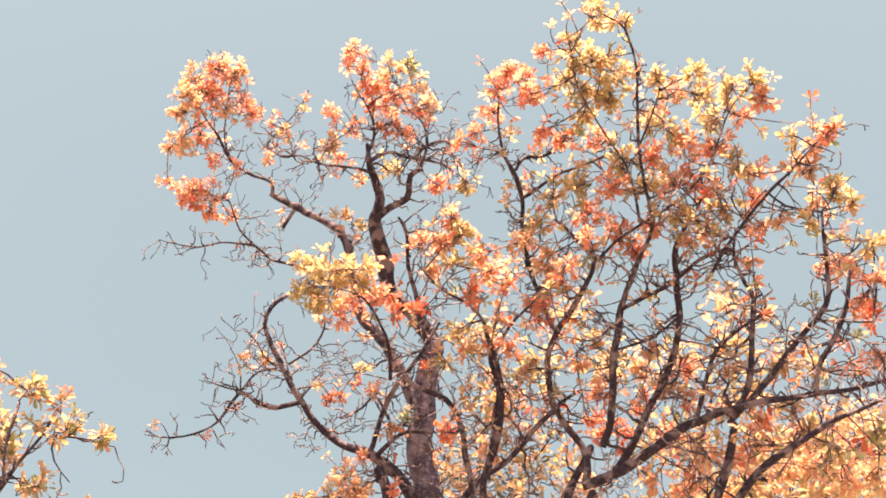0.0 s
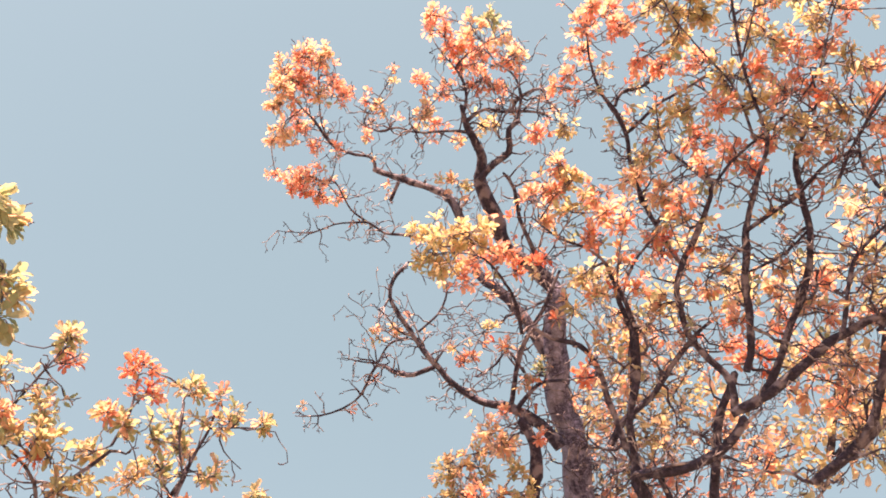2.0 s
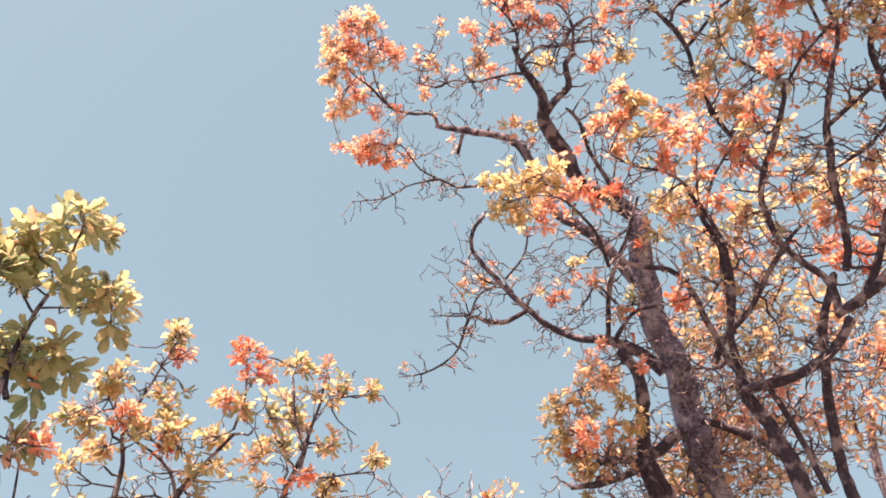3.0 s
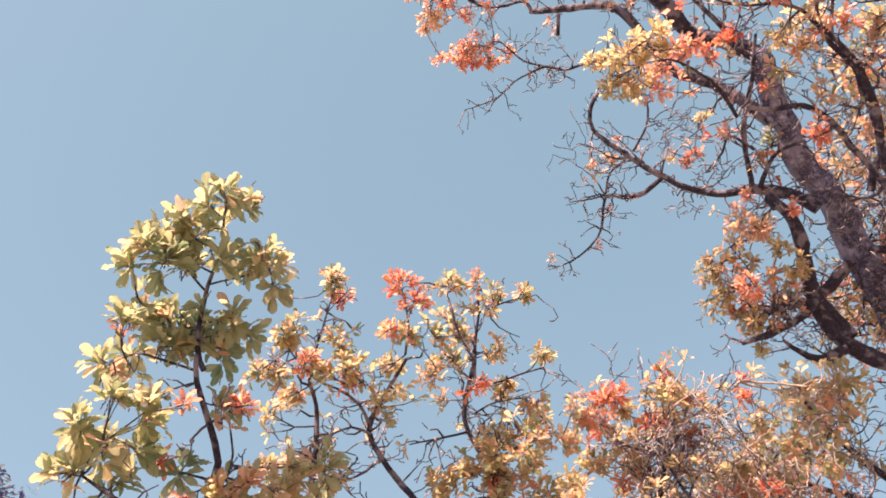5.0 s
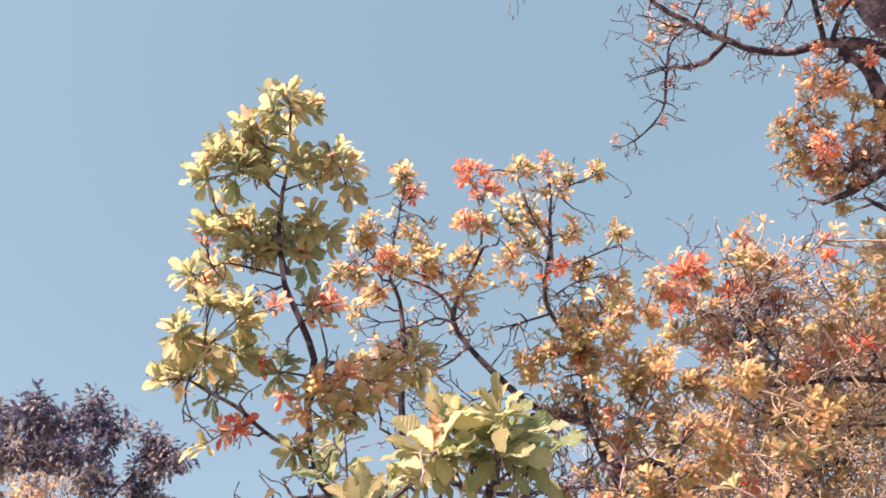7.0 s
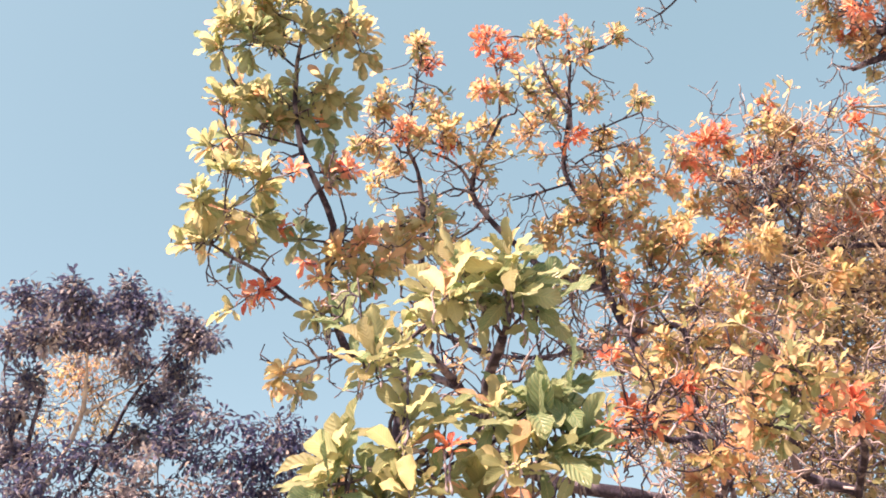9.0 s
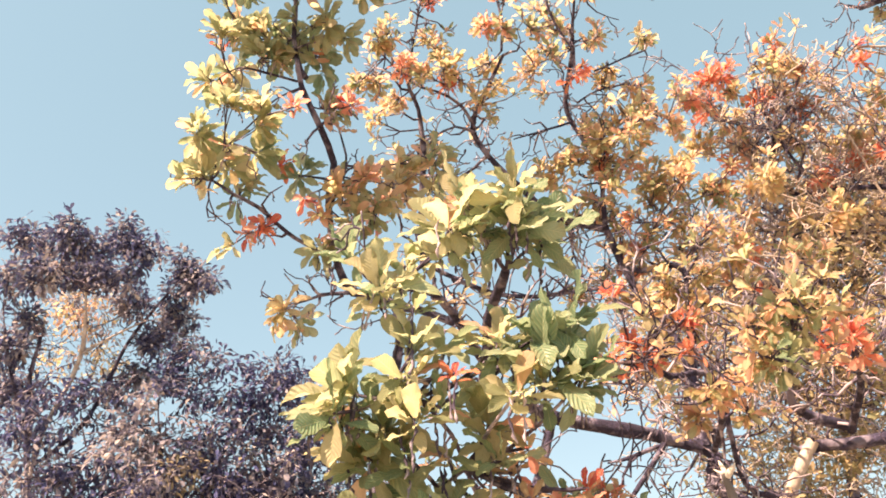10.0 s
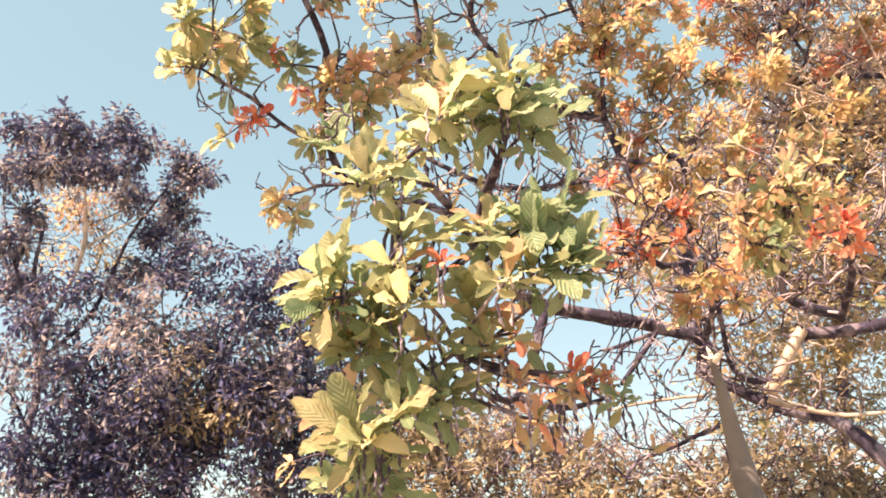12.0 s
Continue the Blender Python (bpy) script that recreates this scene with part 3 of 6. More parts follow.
limb(old_tree, "limb", 5, [(-0.70, 6.83, 7.04, 0.035), (-0.91, 6.55, 6.89, 0.030), (-1.09, 6.26, 6.73, 0.025)])
limb(old_tree, "limb", 4, [(-0.67, 6.82, 7.06, 0.035), (-0.84, 6.68, 6.83, 0.034), (-1.11, 6.50, 6.64, 0.033), (-1.39, 6.26, 6.49, 0.024)])
limb(old_tree, "limb", 5, [(-0.73, 6.18, 8.08, 0.027), (-0.52, 6.00, 8.17, 0.022), (-0.37, 5.90, 8.19, 0.018), (-0.11, 5.87, 8.13, 0.013)])
limb(old_tree, "limb", 2, [(-0.65, 6.65, 7.32, 0.071), (-0.73, 6.87, 7.03, 0.071), (-0.71, 7.07, 6.76, 0.076), (-0.57, 7.21, 6.56, 0.080), (-0.30, 7.36, 6.34, 0.089)])
limb(old_tree, "limb", 4, [(-0.67, 7.07, 6.58, 0.053), (-0.89, 7.01, 6.52, 0.044), (-1.03, 6.86, 6.58, 0.030), (-1.11, 6.71, 6.67, 0.017)])
limb(old_tree, "limb", 3, [(-0.74, 6.78, 6.98, 0.040), (-0.99, 6.58, 6.95, 0.035), (-1.24, 6.45, 6.82, 0.025)])
limb(old_tree, "limb", 4, [(0.64, 7.32, 7.04, 0.041), (0.39, 7.13, 7.21, 0.046), (0.11, 6.97, 7.33, 0.041), (-0.08, 6.85, 7.37, 0.036)])
limb(old_tree, "pale", 0, [(-1.13, 6.42, 6.81, 0.034), (-1.25, 6.45, 6.74, 0.038), (-1.35, 6.46, 6.70, 0.025)])
spray(old_tree, "ochre", [(-3.07, 3.29, 11.66, 0.24), (-3.02, 3.31, 11.09, 0.20), (-3.23, 3.60, 11.41, 0.16), (-2.56, 3.20, 11.60, 0.20), (-2.60, 3.50, 11.14, 0.14), (-3.05, 3.76, 10.81, 0.18), (-3.27, 3.89, 10.92, 0.10), (-0.57, 2.79, 10.35, 0.16), (-0.25, 3.00, 10.68, 0.14), (-1.25, 3.59, 10.32, 0.14), (-0.14, 3.05, 10.10, 0.11), (-0.94, 4.08, 10.39, 0.08), (-1.74, 3.42, 10.31, 0.09), (-1.05, 4.12, 9.57, 0.10), (-1.90, 5.42, 8.84, 0.07), (-2.17, 5.55, 8.91, 0.08), (-0.56, 5.97, 8.31, 0.10), (-1.00, 6.08, 7.76, 0.16), (-1.13, 5.94, 7.35, 0.14), (-1.40, 6.32, 7.48, 0.07), (-0.85, 6.19, 7.64, 0.15), (-0.90, 6.12, 6.97, 0.09), (-1.09, 6.46, 6.68, 0.07), (-1.18, 6.09, 7.07, 0.08)])
spray(old_tree, ("khaki", "ochre"), [(-1.61, 6.54, 7.61, 0.05), (-1.34, 5.84, 7.27, 0.05), (-1.38, 5.96, 7.21, 0.16), (-0.84, 5.80, 7.33, 0.15), (-1.43, 6.14, 7.01, 0.16), (-0.91, 6.66, 7.04, 0.15), (-1.26, 6.33, 6.76, 0.16)])
spray(old_tree, "orange", [(-2.78, 3.19, 11.67, 0.22), (-2.87, 3.41, 11.48, 0.21), (-2.50, 3.53, 11.62, 0.18), (-2.39, 3.71, 11.51, 0.13), (-3.01, 3.91, 11.34, 0.16), (-2.84, 4.18, 11.18, 0.11), (-2.51, 4.13, 10.83, 0.10), (-3.25, 4.57, 11.18, 0.17), (-3.34, 4.35, 10.89, 0.10), (-3.01, 4.43, 10.88, 0.16), (-2.72, 4.22, 10.38, 0.14), (-2.87, 4.70, 10.74, 0.13), (-2.68, 4.78, 10.92, 0.09), (-0.99, 2.59, 10.49, 0.10), (-1.06, 2.81, 10.75, 0.10), (-0.89, 2.81, 10.61, 0.15), (-0.79, 3.03, 10.69, 0.17), (-0.54, 3.17, 10.69, 0.18), (-0.27, 3.14, 10.25, 0.16), (-0.79, 3.31, 10.63, 0.14), (-1.24, 3.36, 10.59, 0.12), (-1.20, 3.85, 10.51, 0.11), (-1.03, 3.52, 10.64, 0.11), (-0.58, 3.36, 10.31, 0.15)])
spray(old_tree, ("orange", "khaki"), [(-0.40, 3.48, 10.29, 0.13), (-0.61, 3.88, 10.41, 0.13), (-1.85, 3.28, 10.12, 0.05), (-1.53, 3.24, 10.44, 0.05), (-1.97, 3.70, 10.18, 0.06), (-0.90, 4.48, 10.03, 0.08), (-0.03, 4.02, 10.11, 0.15), (0.29, 4.02, 10.19, 0.13), (-1.16, 6.04, 8.93, 0.10), (-0.91, 5.78, 9.11, 0.09), (-0.73, 5.58, 8.47, 0.08), (-0.73, 5.99, 7.12, 0.12), (-1.20, 6.45, 7.08, 0.12), (-1.29, 6.49, 6.53, 0.07), (-0.49, 5.99, 7.49, 0.07), (-1.02, 6.07, 7.18, 0.08), (-1.03, 6.64, 7.03, 0.09), (-0.80, 6.49, 7.13, 0.08), (-0.81, 6.03, 7.93, 0.08), (-1.44, 6.48, 7.31, 0.07), (-1.10, 5.99, 6.86, 0.15), (-0.63, 6.02, 6.80, 0.12)])
spray(old_tree, "red", [(-2.97, 4.45, 10.48, 0.10), (-1.27, 5.99, 8.78, 0.08), (-1.35, 6.30, 6.90, 0.07), (-1.30, 6.48, 6.85, 0.07)])
spray(old_tree, "lime", [(-0.40, 2.79, 10.65, 0.14), (-0.39, 6.06, 8.59, 0.10)])
trunk_nodes = [n for n in old_tree.nodes if 0.1 < n[3] < 0.2 and n[2] > 6.3]
for k in range(70):
    n = rng.choice(trunk_nodes)
    side = Vector((rng.gauss(0, 1), rng.gauss(-0.3, 0.8), rng.gauss(0.1, 0.7)))
    twig(old_tree, Vector(n[:3]) + side.normalized() * n[3] * 0.8, side, rng.uniform(0.2, 0.6), 0.011, 2, 0.36)
branchlets(old_tree, 62, 0.35, 0.8, 0.015)
infill(old_tree, ["orange", "ochre", "orange", "red"], 90, 0.10)
old_tree.finish((-0.5, 4, 9))

# ---- the forked tree beside it ----
fork_tree = Tree("forked_tree", (0.6, 6.6, 0), BARK_DARK, 0.08, COARSE, "many-stemmed tree full of orange and yellow leaves", drift=0.14)
limb(fork_tree, "trunk", 2, [(0.6, 6.6, -0.1, 0.24), (0.58, 6.5, 2.6, 0.17), (0.55, 6.24, 5.40, 0.090), (0.54, 6.06, 5.68, 0.077), (0.49, 5.84, 5.98, 0.067), (0.42, 5.67, 6.22, 0.060), (0.32, 5.50, 6.42, 0.056), (0.33, 5.37, 6.55, 0.040), (0.34, 5.17, 6.75, 0.033), (0.46, 4.87, 7.03, 0.030), (0.50, 4.65, 7.21, 0.026), (0.49, 4.52, 7.30, 0.023), (0.41, 4.27, 7.50, 0.016)])
limb(fork_tree, "limb", 4, [(0.27, 5.29, 6.57, 0.026), (0.24, 5.13, 6.72, 0.026), (0.19, 4.96, 6.88, 0.026), (0.15, 4.78, 7.03, 0.026), (0.03, 4.60, 7.17, 0.023), (-0.19, 4.52, 7.21, 0.020), (-0.34, 4.42, 7.27, 0.016)])
limb(fork_tree, "limb", 4, [(-0.46, 4.52, 7.34, 0.016), (-0.46, 4.29, 7.45, 0.016), (-0.53, 4.10, 7.52, 0.013), (-0.67, 3.87, 7.60, 0.010), (-0.87, 3.75, 7.59, 0.006)])
limb(fork_tree, "limb", 4, [(0.15, 5.27, 6.65, 0.029), (0.31, 5.17, 6.81, 0.029), (0.56, 5.07, 6.94, 0.026), (0.85, 4.85, 7.16, 0.023), (1.01, 4.74, 7.29, 0.017), (1.21, 4.66, 7.37, 0.013)])
limb(fork_tree, "limb", 4, [(1.18, 5.08, 6.72, 0.036), (1.19, 4.99, 6.82, 0.036), (1.17, 4.91, 6.94, 0.033), (1.02, 4.78, 7.11, 0.026), (0.93, 4.66, 7.26, 0.026), (0.91, 4.43, 7.47, 0.026), (0.99, 4.24, 7.62, 0.026), (1.12, 4.08, 7.73, 0.026), (1.27, 3.87, 7.87, 0.023), (1.32, 3.71, 7.97, 0.020), (1.18, 3.57, 8.10, 0.013), (1.01, 3.44, 8.22, 0.010)])
limb(fork_tree, "limb", 3, [(1.15, 5.11, 6.69, 0.042), (1.47, 4.97, 6.71, 0.042), (1.82, 4.72, 6.80, 0.039), (2.08, 4.53, 6.83, 0.035), (2.44, 4.33, 6.80, 0.029), (2.70, 4.20, 6.73, 0.025), (3.06, 4.04, 6.62, 0.019), (3.32, 3.87, 6.55, 0.016)])
limb(fork_tree, "limb", 2, [(0.31, 5.43, 6.41, 0.046), (0.44, 5.39, 6.41, 0.043), (0.73, 5.35, 6.38, 0.043), (1.00, 5.24, 6.42, 0.042), (1.16, 5.11, 6.49, 0.039), (1.21, 5.02, 6.55, 0.036)])
limb(fork_tree, "limb", 3, [(0.90, 6.33, 5.37, 0.051), (0.85, 6.09, 5.73, 0.047), (0.88, 5.85, 6.04, 0.044), (0.94, 5.53, 6.41, 0.040), (1.06, 5.21, 6.71, 0.037), (1.24, 4.91, 6.94, 0.033)])
limb(fork_tree, "limb", 3, [(0.69, 6.02, 5.73, 0.027), (0.62, 5.76, 6.06, 0.027), (0.52, 5.50, 6.35, 0.026), (0.48, 5.39, 6.44, 0.023)])
limb(fork_tree, "limb", 4, [(2.85, 4.11, 6.65, 0.019), (2.89, 3.95, 6.79, 0.019), (3.02, 3.73, 6.92, 0.019), (3.09, 3.57, 7.02, 0.019), (3.13, 3.33, 7.18, 0.013)])
limb(fork_tree, "limb", 5, [(2.28, 4.49, 6.75, 0.026), (2.56, 4.25, 6.94, 0.026), (2.81, 4.00, 7.13, 0.026), (3.02, 3.83, 7.25, 0.023), (3.14, 3.70, 7.38, 0.020), (3.16, 3.45, 7.64, 0.014), (3.16, 3.18, 7.89, 0.010)])
limb(fork_tree, "limb", 5, [(3.02, 3.81, 7.20, 0.010), (3.20, 3.77, 7.12, 0.008), (3.36, 3.72, 7.06, 0.007)])
limb(fork_tree, "limb", 7, [(2.02, 4.46, 6.75, 0.019), (2.10, 4.26, 6.96, 0.016), (2.20, 4.08, 7.13, 0.016), (2.37, 3.95, 7.22, 0.013), (2.57, 3.82, 7.28, 0.010)])
limb(fork_tree, "limb", 6, [(2.28, 4.46, 6.78, 0.026), (2.44, 4.30, 6.94, 0.026), (2.51, 4.08, 7.17, 0.023), (2.57, 3.77, 7.45, 0.020), (2.53, 3.70, 7.60, 0.017), (2.47, 3.58, 7.78, 0.013), (2.50, 3.41, 7.94, 0.010)])
limb(fork_tree, "limb", 4, [(1.34, 4.93, 6.96, 0.033), (1.43, 4.78, 7.14, 0.033), (1.47, 4.46, 7.44, 0.033), (1.54, 4.21, 7.66, 0.033), (1.57, 4.08, 7.79, 0.030), (1.68, 3.82, 7.97, 0.024), (1.78, 3.65, 8.09, 0.020), (1.86, 3.49, 8.20, 0.017), (1.79, 3.16, 8.44, 0.014), (1.75, 2.86, 8.62, 0.014), (1.73, 2.55, 8.79, 0.014), (1.71, 2.23, 8.94, 0.010), (1.61, 1.97, 9.08, 0.011), (1.44, 1.88, 9.18, 0.007)])
limb(fork_tree, "limb", 7, [(1.56, 4.07, 7.73, 0.020), (1.81, 3.96, 7.83, 0.020), (2.02, 3.89, 7.90, 0.017), (2.27, 3.72, 8.01, 0.017), (2.50, 3.63, 8.07, 0.010)])
limb(fork_tree, "limb", 7, [(1.50, 4.36, 7.54, 0.013), (1.81, 4.30, 7.62, 0.014), (2.07, 4.16, 7.76, 0.010)])
limb(fork_tree, "limb", 5, [(1.39, 5.20, 6.83, 0.033), (1.58, 5.04, 7.00, 0.034), (1.79, 4.75, 7.25, 0.030), (1.97, 4.49, 7.47, 0.031), (2.07, 4.19, 7.72, 0.027), (2.08, 3.92, 7.95, 0.028), (2.08, 3.69, 8.14, 0.024), (2.18, 3.52, 8.26, 0.017), (2.31, 3.30, 8.38, 0.011), (2.30, 3.04, 8.55, 0.007)])
limb(fork_tree, "limb", 3, [(1.64, 5.44, 6.17, 0.039), (1.98, 5.17, 6.27, 0.036), (2.15, 4.95, 6.36, 0.032), (2.25, 4.63, 6.57, 0.032), (2.29, 4.42, 6.67, 0.022)])
limb(fork_tree, "limb", 4, [(1.77, 5.36, 6.21, 0.039), (2.24, 4.99, 6.33, 0.032), (2.43, 4.71, 6.42, 0.032), (2.66, 4.45, 6.45, 0.025), (2.86, 4.24, 6.44, 0.022), (3.04, 4.04, 6.40, 0.016), (3.21, 3.86, 6.34, 0.012)])
limb(fork_tree, "limb", 5, [(1.06, 4.52, 8.02, 0.021), (0.86, 4.19, 8.37, 0.021), (0.77, 3.87, 8.68, 0.022), (0.77, 3.60, 8.92, 0.022), (0.70, 3.41, 9.11, 0.022), (0.59, 3.25, 9.29, 0.015), (0.54, 2.98, 9.49, 0.011), (0.57, 2.69, 9.69, 0.008)])
limb(fork_tree, "limb", 7, [(0.71, 3.39, 9.18, 0.019), (0.79, 3.31, 9.28, 0.019), (1.03, 3.30, 9.33, 0.015), (1.30, 3.14, 9.43, 0.011)])
limb(fork_tree, "limb", 6, [(0.76, 3.60, 8.97, 0.018), (0.92, 3.53, 9.04, 0.018), (1.11, 3.42, 9.12, 0.015), (1.39, 3.32, 9.17, 0.015), (1.65, 3.21, 9.22, 0.011)])
limb(fork_tree, "limb", 4, [(1.77, 3.51, 8.25, 0.014), (1.67, 3.12, 8.59, 0.010), (1.43, 2.80, 8.89, 0.007), (1.24, 2.51, 9.14, 0.007), (1.19, 2.25, 9.34, 0.005)])
limb(fork_tree, "limb", 4, [(1.81, 3.01, 8.83, 0.011), (1.94, 2.74, 9.01, 0.009), (2.02, 2.57, 9.16, 0.007)])
limb(fork_tree, "limb", 3, [(2.25, 3.77, 7.71, 0.013), (2.45, 3.49, 7.90, 0.014), (2.77, 3.09, 8.07, 0.014), (2.96, 2.92, 8.16, 0.010), (3.21, 2.63, 8.26, 0.007), (3.31, 2.57, 8.33, 0.005)])
limb(fork_tree, "limb", 4, [(2.76, 3.10, 8.12, 0.009), (2.91, 3.19, 8.01, 0.010), (3.15, 3.19, 7.89, 0.010)])
limb(fork_tree, "limb", 5, [(0.38, 5.28, 6.92, 0.030), (0.46, 4.88, 7.25, 0.030), (0.49, 4.68, 7.39, 0.027), (0.42, 4.47, 7.52, 0.023), (0.38, 4.22, 7.68, 0.016), (0.25, 4.06, 7.76, 0.013), (-0.02, 3.91, 7.83, 0.010), (-0.22, 3.72, 7.91, 0.007)])
limb(fork_tree, "limb", 6, [(0.42, 4.46, 7.51, 0.013), (0.58, 4.25, 7.72, 0.013), (0.78, 4.10, 7.86, 0.010)])
limb(fork_tree, "limb", 3, [(1.34, 3.82, 8.07, 0.014), (1.61, 3.62, 8.24, 0.014), (2.01, 3.40, 8.36, 0.010), (2.36, 3.08, 8.52, 0.011), (2.55, 2.63, 8.75, 0.007), (2.71, 2.47, 8.86, 0.005)])
spray(fork_tree, "khaki", [(-1.12, 3.61, 7.73, 0.16), (-0.88, 3.48, 7.43, 0.17), (-1.13, 3.75, 7.59, 0.13), (-1.02, 3.85, 7.57, 0.14), (1.22, 2.22, 9.61, 0.11), (1.52, 2.04, 9.88, 0.17), (1.68, 2.00, 9.41, 0.11), (2.31, 2.37, 9.04, 0.13), (2.52, 2.77, 9.49, 0.15), (2.94, 2.64, 8.29, 0.09), (3.30, 3.01, 8.01, 0.12), (3.46, 3.15, 8.08, 0.10), (3.01, 3.19, 7.76, 0.09), (3.62, 3.43, 7.79, 0.14), (0.18, 3.46, 8.05, 0.15), (0.12, 3.61, 7.72, 0.13), (0.08, 4.20, 7.58, 0.10), (0.03, 4.41, 7.44, 0.08), (1.41, 4.61, 8.04, 0.12), (2.59, 4.53, 7.77, 0.12), (2.79, 4.26, 7.18, 0.08), (3.13, 4.35, 7.29, 0.09), (2.92, 4.63, 6.83, 0.10), (3.16, 4.69, 6.70, 0.12)])
spray(fork_tree, "lime", [(3.49, 4.59, 6.79, 0.12)])
spray(fork_tree, "khaki", [(-0.77, 3.62, 7.56, 0.15), (-0.62, 3.51, 7.48, 0.09), (1.26, 2.43, 9.58, 0.14), (1.36, 2.31, 9.19, 0.16), (1.19, 2.62, 9.54, 0.13), (1.60, 2.32, 9.39, 0.11), (1.35, 2.57, 9.18, 0.16), (1.57, 2.63, 9.17, 0.15), (1.78, 2.59, 9.74, 0.13), (2.00, 2.47, 9.20, 0.14), (2.05, 2.97, 9.49, 0.14), (2.14, 2.97, 9.17, 0.16), (2.64, 2.54, 9.08, 0.16), (2.80, 2.45, 8.98, 0.14), (2.46, 2.85, 9.01, 0.16), (2.61, 3.04, 8.55, 0.15), (1.34, 2.88, 9.26, 0.17), (1.69, 3.22, 8.94, 0.17), (1.24, 3.35, 8.71, 0.16), (1.80, 3.21, 8.43, 0.16), (2.45, 3.30, 8.17, 0.15), (2.06, 3.36, 8.17, 0.15), (1.01, 3.32, 8.55, 0.13), (0.89, 3.68, 8.67, 0.14)])
spray(fork_tree, "ochre", [(2.43, 3.67, 8.42, 0.13), (2.14, 3.55, 8.00, 0.10), (3.14, 2.79, 8.35, 0.10), (3.07, 2.94, 8.32, 0.11), (3.17, 2.94, 8.21, 0.09), (3.31, 3.24, 8.26, 0.11), (2.87, 3.31, 7.97, 0.10), (0.08, 3.38, 8.21, 0.13), (-0.12, 3.90, 8.10, 0.12), (0.69, 3.65, 8.19, 0.14), (0.89, 3.78, 8.10, 0.14), (0.97, 3.89, 7.90, 0.13), (0.27, 4.35, 7.53, 0.10), (0.46, 4.02, 7.56, 0.10), (0.71, 4.50, 7.40, 0.10), (0.22, 4.51, 7.11, 0.08), (0.38, 5.10, 7.14, 0.09), (1.27, 4.85, 8.02, 0.11), (1.82, 4.78, 7.84, 0.12), (1.80, 4.35, 7.52, 0.09), (1.91, 4.68, 7.40, 0.10), (2.36, 4.78, 7.92, 0.10), (2.48, 4.42, 7.30, 0.09), (2.23, 4.98, 6.94, 0.12)])
spray(fork_tree, "ochre", [(2.27, 5.40, 7.03, 0.13), (2.87, 4.53, 6.99, 0.10), (2.92, 5.28, 6.98, 0.12), (3.18, 5.26, 7.02, 0.13), (3.31, 5.01, 6.65, 0.13), (3.55, 5.03, 6.67, 0.12), (1.83, 5.41, 7.05, 0.11), (2.98, 4.31, 7.98, 0.08)])
spray(fork_tree, "orange", [(-0.81, 4.01, 7.82, 0.15), (-0.61, 3.93, 7.78, 0.14), (-0.44, 3.78, 7.56, 0.10), (-0.86, 3.90, 7.39, 0.09), (0.53, 2.71, 9.56, 0.15), (0.64, 2.49, 9.59, 0.14), (0.81, 2.69, 9.85, 0.15), (0.50, 3.02, 9.77, 0.13), (0.96, 2.36, 9.64, 0.09), (0.84, 2.66, 9.33, 0.13), (0.32, 3.19, 9.65, 0.12), (0.16, 2.99, 8.94, 0.09), (0.93, 2.90, 9.01, 0.11), (2.26, 2.76, 9.55, 0.13), (2.87, 2.51, 8.84, 0.12), (2.88, 2.86, 9.33, 0.13), (2.28, 3.07, 9.00, 0.17), (2.47, 2.98, 8.78, 0.16), (2.94, 3.27, 8.79, 0.14), (1.16, 3.05, 9.09, 0.13), (1.55, 3.18, 9.40, 0.16), (1.47, 3.15, 8.31, 0.15), (2.17, 3.35, 8.84, 0.17), (2.38, 3.32, 8.65, 0.16)])
spray(fork_tree, "orange", [(1.84, 2.97, 8.50, 0.12), (1.41, 3.73, 8.89, 0.17), (1.59, 3.71, 8.40, 0.16), (1.96, 3.63, 8.46, 0.13), (2.80, 3.34, 8.46, 0.13), (3.20, 2.63, 8.21, 0.10), (2.76, 3.45, 8.14, 0.11), (3.41, 3.77, 8.09, 0.10), (3.56, 3.76, 7.98, 0.13), (3.44, 3.51, 7.31, 0.13), (3.64, 3.98, 7.68, 0.13), (2.73, 3.81, 8.06, 0.08), (2.83, 3.98, 8.04, 0.05), (0.34, 3.78, 8.21, 0.15), (-0.02, 3.51, 7.94, 0.12), (-0.21, 3.51, 7.94, 0.11), (0.41, 3.68, 7.75, 0.14), (0.54, 3.67, 7.55, 0.12), (0.22, 3.90, 7.74, 0.12), (1.03, 3.60, 7.72, 0.12), (0.78, 4.06, 7.89, 0.11), (1.20, 3.33, 7.72, 0.10), (0.55, 4.17, 7.29, 0.10), (0.07, 4.57, 6.90, 0.08)])
spray(fork_tree, "orange", [(1.36, 4.70, 7.34, 0.12), (1.48, 5.45, 7.66, 0.11), (1.38, 5.35, 7.79, 0.10), (1.83, 5.13, 7.70, 0.12), (2.15, 4.70, 7.74, 0.12), (2.15, 4.75, 7.33, 0.10), (2.08, 5.29, 7.56, 0.11), (2.50, 5.10, 7.00, 0.12), (2.57, 4.87, 6.89, 0.10), (2.13, 5.50, 7.00, 0.11), (3.26, 4.11, 7.05, 0.11), (3.62, 4.27, 7.26, 0.11), (2.69, 4.79, 7.15, 0.08)])
spray(fork_tree, "red", [(-0.22, 4.08, 7.70, 0.09), (-0.41, 4.01, 7.59, 0.09), (1.82, 3.85, 8.42, 0.13), (3.24, 2.55, 8.19, 0.07), (3.59, 3.90, 7.40, 0.11), (0.89, 4.23, 7.87, 0.09), (0.03, 5.03, 7.21, 0.11), (1.60, 5.26, 7.53, 0.14)])
